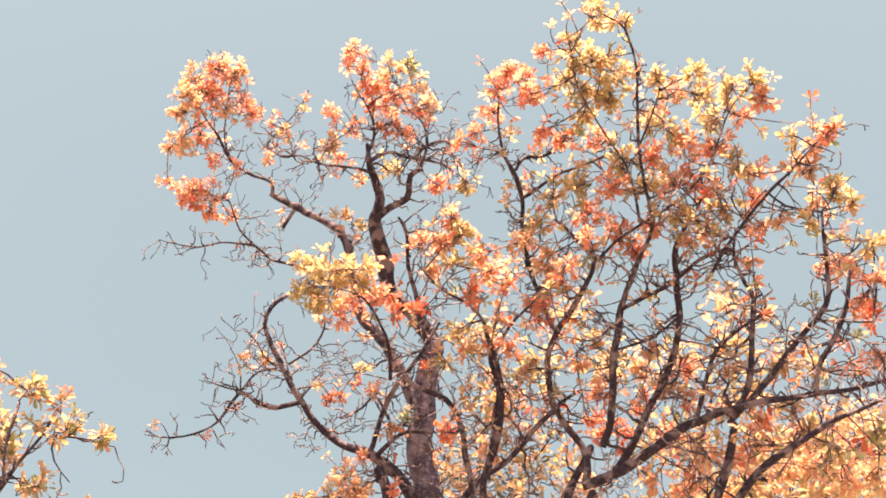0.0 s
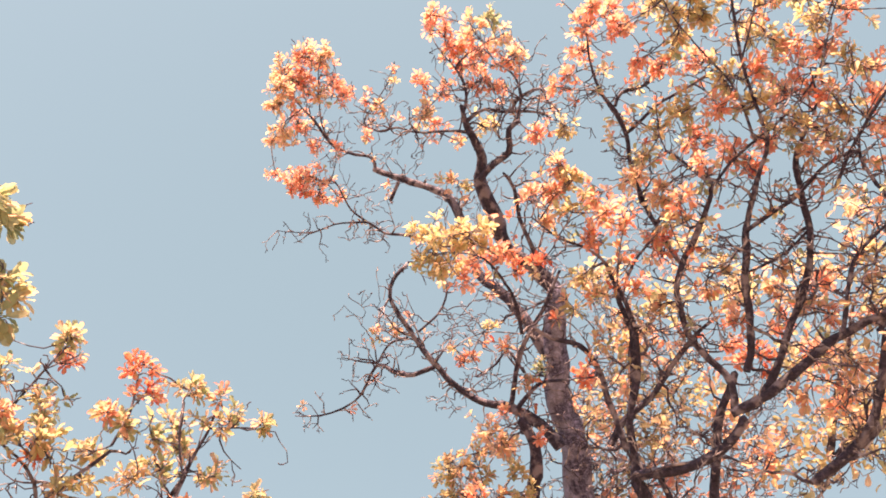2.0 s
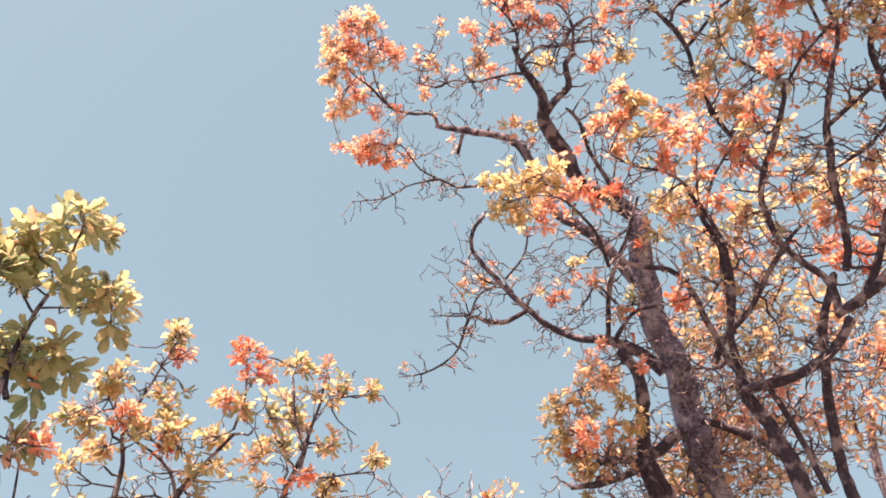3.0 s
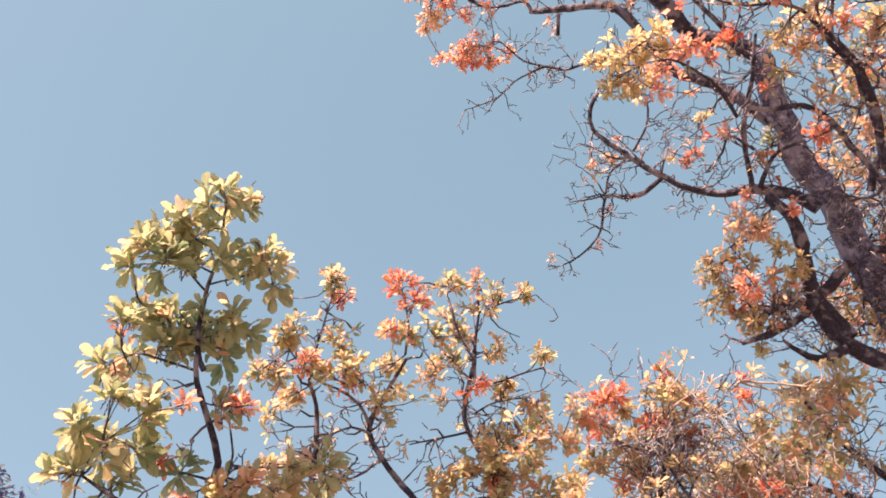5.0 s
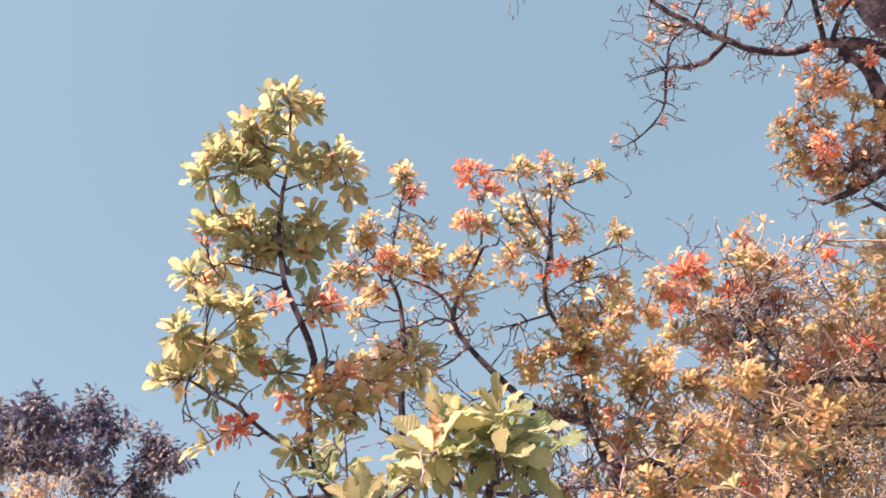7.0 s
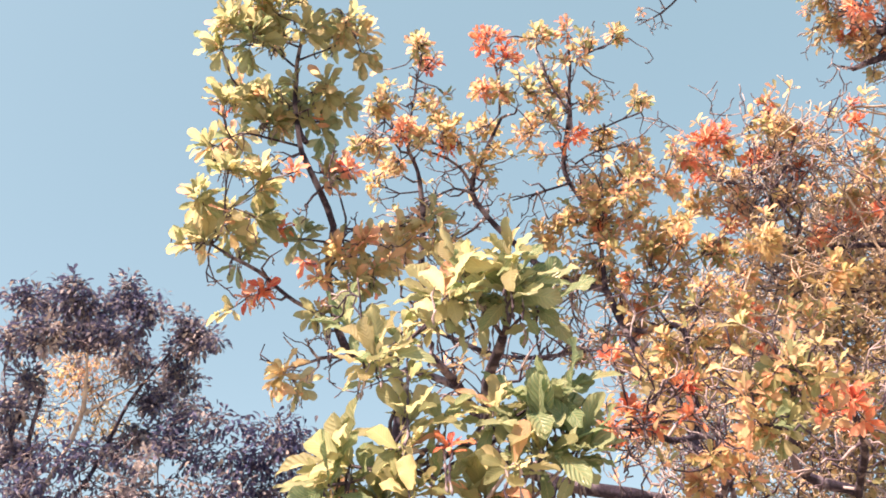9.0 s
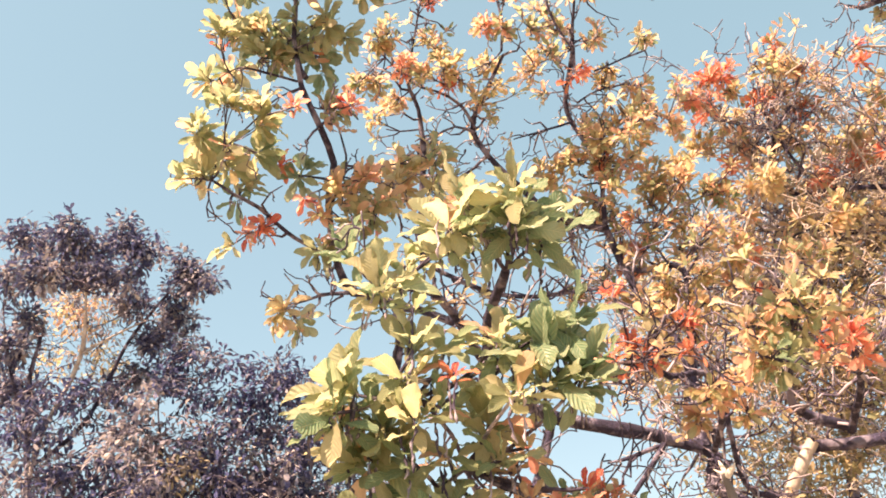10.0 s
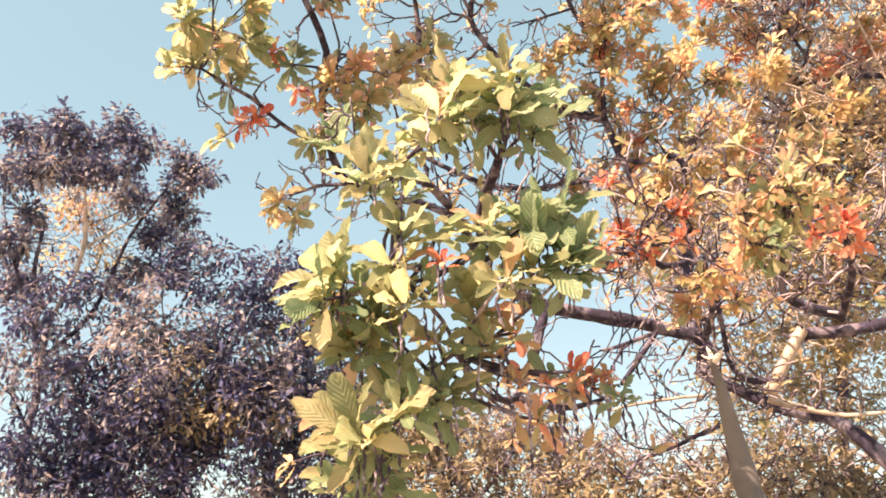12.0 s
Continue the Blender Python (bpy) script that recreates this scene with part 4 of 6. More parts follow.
spray(fork_tree, "brown", [(2.28, 2.95, 7.98, 0.04), (3.42, 3.16, 7.95, 0.05), (2.22, 2.94, 8.09, 0.04)])
branchlets(fork_tree, 85, 0.35, 0.9, 0.016)
infill(fork_tree, ["orange", "ochre", "cream", "ochre", "lime", "orange", "red"], 360, 0.18)
fork_tree.finish((-0.5, 3, 7))

# ---- the slender young tree ----
slender_tree = Tree("young_tree", (-4.75, 3.65, 0), BARK_DARK, 0.158, BROAD, "slender young tree with large yellow-green leaves", full=1.85)
limb(slender_tree, "trunk", 2, [(-4.75, 3.65, -0.1, 0.10), (-4.84, 3.74, 1.71, 0.034), (-4.77, 3.68, 2.35, 0.034), (-4.65, 3.63, 2.86, 0.031), (-4.46, 3.61, 3.31, 0.031), (-4.33, 3.56, 3.60, 0.031), (-4.27, 3.48, 3.78, 0.031), (-4.30, 3.35, 3.87, 0.031), (-4.39, 3.17, 3.90, 0.031), (-4.39, 3.03, 4.03, 0.028), (-4.30, 2.87, 4.30, 0.025), (-4.21, 2.79, 4.45, 0.025), (-4.09, 2.73, 4.62, 0.025), (-4.02, 2.55, 4.80, 0.022), (-3.96, 2.34, 4.99, 0.019), (-3.88, 2.23, 5.11, 0.016)])
limb(slender_tree, "limb", 2, [(-4.08, 3.87, 3.74, 0.029), (-4.15, 3.71, 3.79, 0.029), (-4.25, 3.55, 3.81, 0.028), (-4.30, 3.48, 3.74, 0.025)])
limb(slender_tree, "limb", 2, [(-4.10, 2.46, 5.22, 0.023), (-4.12, 2.39, 5.39, 0.020), (-3.96, 2.24, 5.78, 0.015), (-3.84, 2.21, 6.03, 0.012), (-3.76, 2.11, 6.26, 0.009), (-3.73, 2.07, 6.42, 0.006)])
limb(slender_tree, "limb", 3, [(-4.39, 2.91, 4.10, 0.017), (-4.44, 2.62, 4.17, 0.014), (-4.43, 2.38, 4.27, 0.014), (-4.42, 2.18, 4.29, 0.011), (-4.40, 2.00, 4.31, 0.008)])
limb(slender_tree, "limb", 2, [(-4.27, 2.51, 5.33, 0.009), (-4.31, 2.31, 5.31, 0.009), (-4.37, 2.09, 5.28, 0.006), (-4.43, 1.98, 5.16, 0.004)])
limb(slender_tree, "limb", 2, [(-4.04, 2.29, 5.88, 0.009), (-3.87, 2.39, 5.91, 0.007), (-3.68, 2.48, 5.94, 0.006)])
limb(slender_tree, "limb", 2, [(-4.07, 2.31, 5.84, 0.009), (-4.19, 2.21, 6.02, 0.009), (-4.29, 2.02, 6.24, 0.006)])
limb(slender_tree, "limb", 3, [(-4.11, 2.72, 4.48, 0.011), (-4.24, 2.66, 4.55, 0.008), (-4.41, 2.56, 4.61, 0.006)])
limb(slender_tree, "limb", 3, [(-4.19, 2.79, 4.31, 0.011), (-4.11, 2.83, 4.56, 0.008), (-4.10, 2.84, 4.75, 0.008), (-4.10, 2.75, 4.99, 0.006)])
limb(slender_tree, "limb", 10, [(-4.23, 3.03, 3.78, 0.016), (-4.41, 2.90, 3.78, 0.011), (-4.57, 2.83, 3.75, 0.008), (-4.71, 2.74, 3.75, 0.006)])
spray(slender_tree, "lime", [(-3.64, 2.00, 6.36, 0.13), (-3.72, 1.93, 6.23, 0.11), (-3.71, 2.21, 6.43, 0.10), (-3.91, 1.85, 6.15, 0.09), (-4.04, 1.87, 6.08, 0.13), (-4.03, 1.72, 5.84, 0.12), (-3.91, 2.02, 6.05, 0.12), (-4.11, 2.15, 5.98, 0.13), (-4.25, 1.79, 5.82, 0.09), (-3.71, 2.11, 5.81, 0.08), (-3.52, 2.34, 5.92, 0.11), (-3.80, 2.46, 6.07, 0.10), (-4.43, 2.06, 5.67, 0.11), (-4.32, 2.24, 5.62, 0.13), (-4.25, 1.87, 5.35, 0.08), (-3.80, 2.40, 5.50, 0.11), (-3.78, 2.54, 5.45, 0.07), (-4.23, 2.19, 5.33, 0.12), (-4.64, 2.21, 5.50, 0.11), (-4.60, 2.01, 5.26, 0.09), (-4.08, 1.88, 4.68, 0.08), (-4.03, 2.07, 4.63, 0.09), (-4.29, 1.83, 4.54, 0.10), (-4.72, 2.06, 4.62, 0.12)])
spray(slender_tree, "lime", [(-4.51, 2.14, 4.57, 0.12), (-4.38, 1.93, 4.28, 0.09), (-4.08, 2.91, 4.21, 0.09), (-4.40, 2.87, 4.11, 0.07)])
# the darker green also paints shade into the lower, inner clumps
spray(slender_tree, "green", [(-3.99, 1.89, 5.78, 0.14), (-4.21, 2.40, 5.65, 0.13), (-4.14, 2.59, 5.52, 0.12), (-4.38, 2.40, 5.59, 0.11), (-4.19, 2.18, 4.50, 0.11), (-4.65, 2.34, 4.51, 0.10), (-4.32, 2.62, 4.58, 0.09)])
spray(slender_tree, ("khaki", "lime", "ochre"), [(-3.55, 2.48, 5.93, 0.11), (-3.56, 2.51, 5.73, 0.08), (-4.53, 2.04, 5.15, 0.07), (-4.23, 2.24, 4.93, 0.07), (-3.94, 2.57, 4.92, 0.09), (-3.85, 2.82, 4.43, 0.10), (-4.03, 2.77, 4.36, 0.09), (-4.06, 3.04, 4.35, 0.10), (-4.19, 2.71, 4.23, 0.08), (-4.47, 2.63, 3.60, 0.08), (-4.73, 2.95, 3.69, 0.08), (-4.28, 3.08, 4.60, 0.15), (-3.91, 3.19, 4.56, 0.14), (-3.71, 3.34, 4.71, 0.13)])
spray(slender_tree, "red", [(-4.32, 2.43, 4.58, 0.09), (-4.47, 2.45, 4.16, 0.04)])
spray(slender_tree, "orange", [(-3.88, 2.27, 4.75, 0.05), (-3.74, 2.60, 4.85, 0.08), (-4.70, 2.47, 4.22, 0.06)])
for k in range(26):
    tassels(slender_tree, rng.choice(slender_tree.leaves)[1].translation, 3)
infill(slender_tree, ["lime", "lime", "ochre", "orange"], 26, 0.07)
slender_tree.finish((-4, 2.5, 4.5))

# ---- the orange tree ----
orange_tree = Tree("orange_tree", (-0.6, 7.4, 0), BARK_DARK, 0.09, COARSE, "low spreading tree with bright orange-red leaves and pale twigs", twig_mat=TWIG_SUNLIT, drift=0.5, full=1.3)
limb(orange_tree, "trunk", 4, [(-0.6, 7.4, -0.1, 0.17), (-0.65, 7.2, 2.4, 0.12), (-0.95, 6.80, 4.47, 0.044), (-1.30, 6.60, 4.70, 0.033), (-1.66, 6.40, 4.86, 0.025), (-1.90, 6.27, 4.90, 0.021), (-2.17, 6.13, 4.92, 0.021), (-2.30, 6.02, 4.95, 0.021), (-2.32, 5.88, 5.08, 0.018), (-2.26, 5.80, 5.16, 0.017), (-2.12, 5.67, 5.33, 0.014), (-1.95, 5.61, 5.42, 0.010)])
limb(orange_tree, "limb", 5, [(-2.13, 5.69, 5.21, 0.012), (-2.09, 5.87, 5.02, 0.014), (-2.06, 5.94, 4.98, 0.010), (-1.83, 6.09, 4.91, 0.007)])
limb(orange_tree, "pale", 6, [(-2.27, 5.87, 4.86, 0.014), (-2.45, 5.88, 4.93, 0.014), (-2.40, 5.86, 5.20, 0.012), (-2.57, 5.77, 5.42, 0.011), (-2.71, 5.71, 5.61, 0.007)])
limb(orange_tree, "limb", 6, [(-2.11, 5.64, 5.30, 0.010), (-2.26, 5.63, 5.36, 0.010), (-2.44, 5.55, 5.50, 0.007), (-2.58, 5.47, 5.65, 0.005)])
limb(orange_tree, "pale", 7, [(-1.52, 6.67, 4.57, 0.018), (-1.78, 6.55, 4.62, 0.014), (-2.03, 6.39, 4.73, 0.014), (-2.24, 6.30, 4.69, 0.014), (-2.50, 6.15, 4.72, 0.011), (-2.73, 6.00, 4.75, 0.007)])
limb(orange_tree, "limb", 6, [(-1.69, 6.65, 4.55, 0.015), (-2.04, 6.43, 4.60, 0.011), (-2.23, 6.24, 4.64, 0.011)])
limb(orange_tree, "limb", 7, [(-2.05, 6.27, 4.67, 0.011), (-2.43, 6.25, 4.63, 0.011), (-2.39, 6.47, 4.38, 0.011), (-2.38, 6.65, 4.12, 0.015)])
limb(orange_tree, "pale", 7, [(-1.69, 6.32, 4.76, 0.011), (-1.75, 6.12, 5.29, 0.011), (-1.90, 6.00, 5.60, 0.011), (-2.00, 5.98, 5.77, 0.007)])
limb(orange_tree, "limb", 4, [(-1.49, 6.37, 4.95, 0.011), (-1.59, 6.17, 5.45, 0.009), (-1.61, 6.14, 5.68, 0.007), (-1.58, 6.09, 5.93, 0.006)])
limb(orange_tree, "pale", 6, [(-1.50, 6.10, 5.24, 0.011), (-1.68, 5.91, 5.49, 0.011), (-1.80, 5.70, 5.77, 0.007)])
limb(orange_tree, "limb", 5, [(-1.95, 5.56, 5.54, 0.009), (-2.10, 5.65, 5.44, 0.010), (-2.23, 5.78, 5.28, 0.014), (-2.36, 5.90, 5.12, 0.018)])
spray(orange_tree, "red", [(-2.44, 5.20, 5.76, 0.13), (-2.36, 5.38, 5.87, 0.11), (-2.62, 5.58, 5.74, 0.14), (-2.18, 5.66, 5.65, 0.12), (-1.99, 5.99, 5.61, 0.11), (-1.50, 6.11, 6.03, 0.06), (-1.43, 5.81, 5.66, 0.06), (-2.61, 5.79, 5.28, 0.09), (-1.81, 6.44, 5.19, 0.10), (-1.51, 6.17, 5.02, 0.09), (-2.63, 5.81, 4.50, 0.08), (-2.72, 6.08, 4.48, 0.08), (-1.77, 6.32, 5.12, 0.10), (-2.01, 6.15, 5.00, 0.08), (-2.80, 6.34, 4.27, 0.10)])
spray(orange_tree, ("orange", "khaki", "cream"), [(-2.59, 5.23, 5.66, 0.14), (-2.40, 5.65, 5.85, 0.11), (-2.52, 5.92, 5.75, 0.14), (-1.87, 5.41, 5.94, 0.08), (-1.95, 5.35, 5.72, 0.11), (-1.95, 5.74, 5.87, 0.13), (-1.84, 5.79, 5.78, 0.12), (-2.06, 5.80, 5.78, 0.14), (-1.80, 6.03, 5.77, 0.09), (-2.53, 6.04, 5.51, 0.13), (-2.70, 5.50, 5.35, 0.13), (-2.88, 5.39, 5.21, 0.14), (-2.73, 5.73, 5.08, 0.13), (-3.04, 5.40, 5.02, 0.12), (-2.20, 6.13, 5.48, 0.12), (-2.01, 5.93, 4.91, 0.09), (-1.13, 7.09, 5.95, 0.14), (-1.18, 7.01, 6.32, 0.14), (-0.89, 6.86, 6.09, 0.14), (-2.23, 6.05, 4.69, 0.11), (-3.18, 4.65, 5.10, 0.19), (-3.22, 5.03, 4.37, 0.16), (-3.56, 4.72, 4.05, 0.12), (-2.11, 5.09, 4.57, 0.16)])
spray(orange_tree, "khaki", [(-2.97, 5.72, 5.84, 0.13), (-0.75, 6.71, 6.06, 0.14), (-2.02, 6.81, 5.71, 0.13), (-2.66, 6.86, 5.57, 0.13), (-1.76, 6.31, 5.34, 0.11), (-2.06, 6.40, 4.86, 0.10), (-1.86, 6.37, 4.70, 0.10), (-3.38, 4.32, 4.90, 0.16), (-3.53, 4.61, 4.64, 0.14), (-3.34, 4.96, 4.70, 0.17), (-2.91, 4.90, 4.87, 0.20), (-2.98, 5.04, 3.94, 0.17), (-3.12, 5.03, 3.58, 0.15), (-2.79, 5.11, 3.67, 0.15), (-2.45, 5.12, 4.13, 0.15), (-1.81, 5.61, 4.36, 0.16)])
spray(orange_tree, "lime", [(-1.57, 6.68, 5.92, 0.11), (-1.70, 6.89, 5.80, 0.14), (-1.39, 6.85, 5.71, 0.15), (-1.66, 7.40, 5.71, 0.16), (-1.16, 6.97, 5.49, 0.15), (-1.55, 7.24, 5.26, 0.14), (-3.42, 5.14, 4.13, 0.15), (-2.09, 5.38, 4.03, 0.16)])
branchlets(orange_tree, 30, 0.4, 0.9)
branchlets(orange_tree, 26, 0.5, 1.1, 0.014, True)
infill(orange_tree, ["cream", "khaki", "ochre", "lime"], 150, 0.14)
orange_tree.finish((-2.5, 5, 5))

# ---- the low spreading tree that reaches to the camera ----
spread_tree = Tree("spreading_tree", (-1.55, 5.75, 0), BARK_DARK, 0.09, FINE, "low spreading tree with big green and red leaves", drift=0.42, full=1.1)
limb(spread_tree, "trunk", 3, [(-1.55, 5.75, -0.1, 0.15), (-1.68, 5.57, 1.35, 0.059), (-1.86, 5.53, 1.67, 0.056), (-2.04, 5.48, 1.93, 0.049), (-2.19, 5.43, 2.12, 0.042), (-2.39, 5.36, 2.22, 0.039), (-2.60, 5.28, 2.30, 0.039), (-2.78, 5.20, 2.42, 0.039), (-2.94, 5.11, 2.56, 0.043), (-2.90, 5.11, 2.73, 0.043), (-3.00, 5.06, 2.82, 0.040)])
limb(spread_tree, "limb", 3, [(-2.93, 5.07, 2.80, 0.040), (-2.92, 5.06, 3.22, 0.037), (-2.99, 4.97, 3.65, 0.027), (-3.11, 4.92, 3.90, 0.027), (-3.20, 4.83, 4.19, 0.028), (-3.26, 4.73, 4.52, 0.028)])
limb(spread_tree, "limb", 3, [(-3.27, 4.73, 4.50, 0.028), (-3.42, 4.62, 4.58, 0.025), (-3.60, 4.44, 4.73, 0.025), (-3.74, 4.15, 5.00, 0.025), (-3.81, 3.92, 5.24, 0.022), (-3.78, 3.85, 5.38, 0.019), (-3.59, 3.84, 5.60, 0.016), (-3.40, 3.82, 5.81, 0.013)])
limb(spread_tree, "limb", 2, [(-3.41, 3.82, 5.86, 0.011), (-3.33, 3.76, 6.14, 0.010), (-3.31, 3.63, 6.41, 0.007)])
limb(spread_tree, "limb", 3, [(-3.77, 3.86, 5.32, 0.013), (-3.79, 3.72, 5.48, 0.013), (-3.88, 3.56, 5.58, 0.010), (-4.00, 3.40, 5.65, 0.010), (-4.07, 3.11, 5.85, 0.006)])
limb(spread_tree, "limb", 6, [(-3.78, 3.88, 5.28, 0.013), (-3.83, 3.69, 5.27, 0.009), (-3.98, 3.50, 5.13, 0.012)])
limb(spread_tree, "limb", 3, [(-4.35, 3.83, 4.33, 0.025), (-4.26, 3.73, 4.71, 0.025), (-4.08, 3.57, 5.19, 0.022), (-4.02, 3.48, 5.44, 0.016), (-4.02, 3.37, 5.65, 0.013), (-3.93, 3.33, 5.85, 0.010), (-3.73, 3.23, 6.18, 0.007)])
limb(spread_tree, "limb", 2, [(-3.08, 4.99, 3.77, 0.024), (-3.23, 4.82, 4.00, 0.015), (-3.92, 4.34, 4.05, 0.021), (-4.26, 3.95, 4.24, 0.021), (-4.34, 3.82, 4.35, 0.021)])
limb(spread_tree, "limb", 4, [(-3.26, 4.74, 4.50, 0.022), (-3.21, 4.68, 4.78, 0.019), (-3.17, 4.65, 5.01, 0.016), (-3.23, 4.36, 5.44, 0.019), (-3.01, 4.22, 5.85, 0.016)])
limb(spread_tree, "limb", 3, [(-3.04, 4.25, 5.69, 0.016), (-2.94, 4.14, 5.93, 0.013), (-2.84, 4.07, 6.12, 0.011), (-2.78, 3.97, 6.30, 0.008)])
limb(spread_tree, "limb", 4, [(-2.79, 4.01, 6.11, 0.010), (-2.64, 4.15, 6.22, 0.008), (-2.43, 4.33, 6.31, 0.004)])
limb(spread_tree, "limb", 3, [(-2.99, 4.16, 5.82, 0.010), (-3.02, 3.99, 6.05, 0.010), (-2.99, 3.87, 6.26, 0.007)])
limb(spread_tree, "limb", 4, [(-3.13, 4.37, 5.47, 0.010), (-3.01, 4.50, 5.59, 0.008), (-2.81, 4.70, 5.66, 0.007)])
limb(spread_tree, "limb", 4, [(-2.93, 4.36, 5.65, 0.008), (-2.73, 4.52, 5.76, 0.008), (-2.62, 4.65, 5.85, 0.008)])
limb(spread_tree, "limb", 5, [(-3.23, 4.40, 5.35, 0.010), (-3.37, 4.27, 5.29, 0.010), (-3.58, 4.10, 5.22, 0.005)])
limb(spread_tree, "limb", 3, [(-3.26, 4.75, 4.48, 0.022), (-3.19, 4.88, 4.20, 0.022), (-3.03, 4.93, 4.14, 0.021), (-2.83, 4.99, 4.10, 0.021), (-2.85, 5.05, 3.80, 0.021), (-2.95, 5.15, 3.25, 0.024)])
limb(spread_tree, "limb", 1, [(-2.92, 5.00, 2.78, 0.043), (-3.07, 4.86, 2.83, 0.046), (-3.15, 4.53, 2.86, 0.048), (-3.34, 4.23, 2.90, 0.047), (-3.51, 3.84, 2.99, 0.039), (-3.52, 3.52, 3.06, 0.034)])
limb(spread_tree, "limb", 1, [(-3.42, 3.43, 2.99, 0.036), (-3.20, 3.20, 3.08, 0.034), (-2.96, 2.98, 3.17, 0.030), (-2.67, 2.79, 3.27, 0.023)])
limb(spread_tree, "limb", 1, [(-3.48, 3.49, 3.17, 0.028), (-3.32, 3.10, 3.30, 0.027), (-3.18, 2.76, 3.31, 0.022), (-3.06, 2.45, 3.20, 0.016), (-2.95, 2.17, 3.03, 0.012)])
limb(spread_tree, "limb", 2, [(-3.34, 3.96, 2.89, 0.031), (-3.37, 3.79, 2.47, 0.028), (-3.32, 3.57, 2.25, 0.023), (-3.26, 3.32, 2.21, 0.019), (-3.17, 3.07, 2.25, 0.016), (-3.04, 2.82, 2.35, 0.012), (-2.90, 2.59, 2.42, 0.009), (-2.79, 2.31, 2.49, 0.009), (-2.71, 2.03, 2.45, 0.006)])
limb(spread_tree, "limb", 1, [(-2.67, 2.45, 2.21, 0.009), (-2.74, 2.34, 2.11, 0.008), (-2.81, 2.26, 1.99, 0.008), (-2.85, 2.18, 1.85, 0.008), (-2.87, 2.14, 1.69, 0.006)])
limb(spread_tree, "limb", 3, [(-2.81, 3.01, 2.10, 0.017), (-2.70, 3.10, 2.06, 0.014), (-2.60, 3.18, 2.05, 0.014), (-2.48, 3.26, 2.08, 0.009)])
limb(spread_tree, "limb", 3, [(-1.72, 5.39, 2.68, 0.038), (-2.02, 5.27, 2.67, 0.042), (-2.22, 5.16, 2.67, 0.038), (-2.30, 5.10, 2.64, 0.031)])
limb(spread_tree, "limb", 3, [(-2.00, 5.18, 2.74, 0.034), (-2.12, 4.98, 2.78, 0.034), (-2.17, 4.80, 2.85, 0.026), (-2.10, 4.63, 2.97, 0.016)])
limb(spread_tree, "pale", 1, [(-2.23, 5.12, 2.69, 0.034), (-2.33, 5.07, 2.54, 0.040), (-2.40, 5.03, 2.42, 0.044), (-2.45, 5.00, 2.33, 0.046)])
limb(spread_tree, "pale", 3, [(-2.47, 4.99, 2.28, 0.026), (-2.31, 5.08, 2.21, 0.020), (-2.09, 5.17, 2.14, 0.013), (-1.80, 5.27, 2.13, 0.010)])
limb(spread_tree, "pale", 5, [(-2.90, 4.99, 2.37, 0.010), (-3.16, 4.74, 2.34, 0.010), (-3.32, 4.52, 2.28, 0.007)])
limb(spread_tree, "limb", 5, [(-2.80, 5.08, 2.20, 0.014), (-3.05, 4.85, 2.06, 0.014), (-3.23, 4.64, 1.96, 0.013), (-3.25, 4.52, 1.84, 0.010)])
limb(spread_tree, "limb", 3, [(-2.93, 4.54, 2.73, 0.017), (-3.01, 4.42, 2.53, 0.016), (-3.07, 4.30, 2.38, 0.013)])
limb(spread_tree, "limb", 4, [(-2.95, 4.53, 2.72, 0.013), (-3.07, 4.35, 2.64, 0.013), (-3.14, 4.20, 2.60, 0.006)])
limb(spread_tree, "limb", 3, [(-2.46, 5.09, 2.40, 0.027), (-2.55, 4.77, 2.44, 0.016), (-2.45, 4.39, 2.98, 0.019), (-2.56, 4.06, 2.97, 0.018)])
limb(spread_tree, "limb", 2, [(-2.11, 4.64, 2.94, 0.022), (-1.89, 4.21, 2.94, 0.020), (-1.70, 3.78, 2.92, 0.019), (-1.54, 3.36, 2.84, 0.014)])
limb(spread_tree, "limb", 3, [(-2.55, 4.07, 2.96, 0.018), (-2.52, 3.79, 2.94, 0.017), (-2.50, 3.51, 2.90, 0.014)])
limb(spread_tree, "limb", 3, [(-2.77, 4.87, 2.71, 0.024), (-2.48, 4.43, 2.72, 0.022), (-2.23, 3.98, 2.71, 0.017)])
limb(spread_tree, "limb", 3, [(-1.98, 5.09, 2.70, 0.024), (-1.72, 4.61, 2.79, 0.021), (-1.54, 4.10, 2.82, 0.014)])
spray(spread_tree, "lime", [(-3.61, 3.16, 6.33, 0.12), (-3.72, 3.38, 5.88, 0.13), (-4.11, 3.70, 5.26, 0.07), (-2.89, 3.73, 6.24, 0.11), (-2.70, 4.08, 6.23, 0.11), (-2.36, 3.97, 6.07, 0.09), (-3.19, 4.15, 6.31, 0.13), (-3.17, 3.91, 5.97, 0.10), (-3.16, 4.30, 6.20, 0.10), (-3.23, 4.22, 5.95, 0.11), (-2.65, 4.73, 6.07, 0.10), (-2.93, 4.83, 4.36, 0.10), (-1.52, 3.29, 2.88, 0.12), (-1.67, 3.27, 2.76, 0.11), (-1.40, 3.29, 2.76, 0.08)])
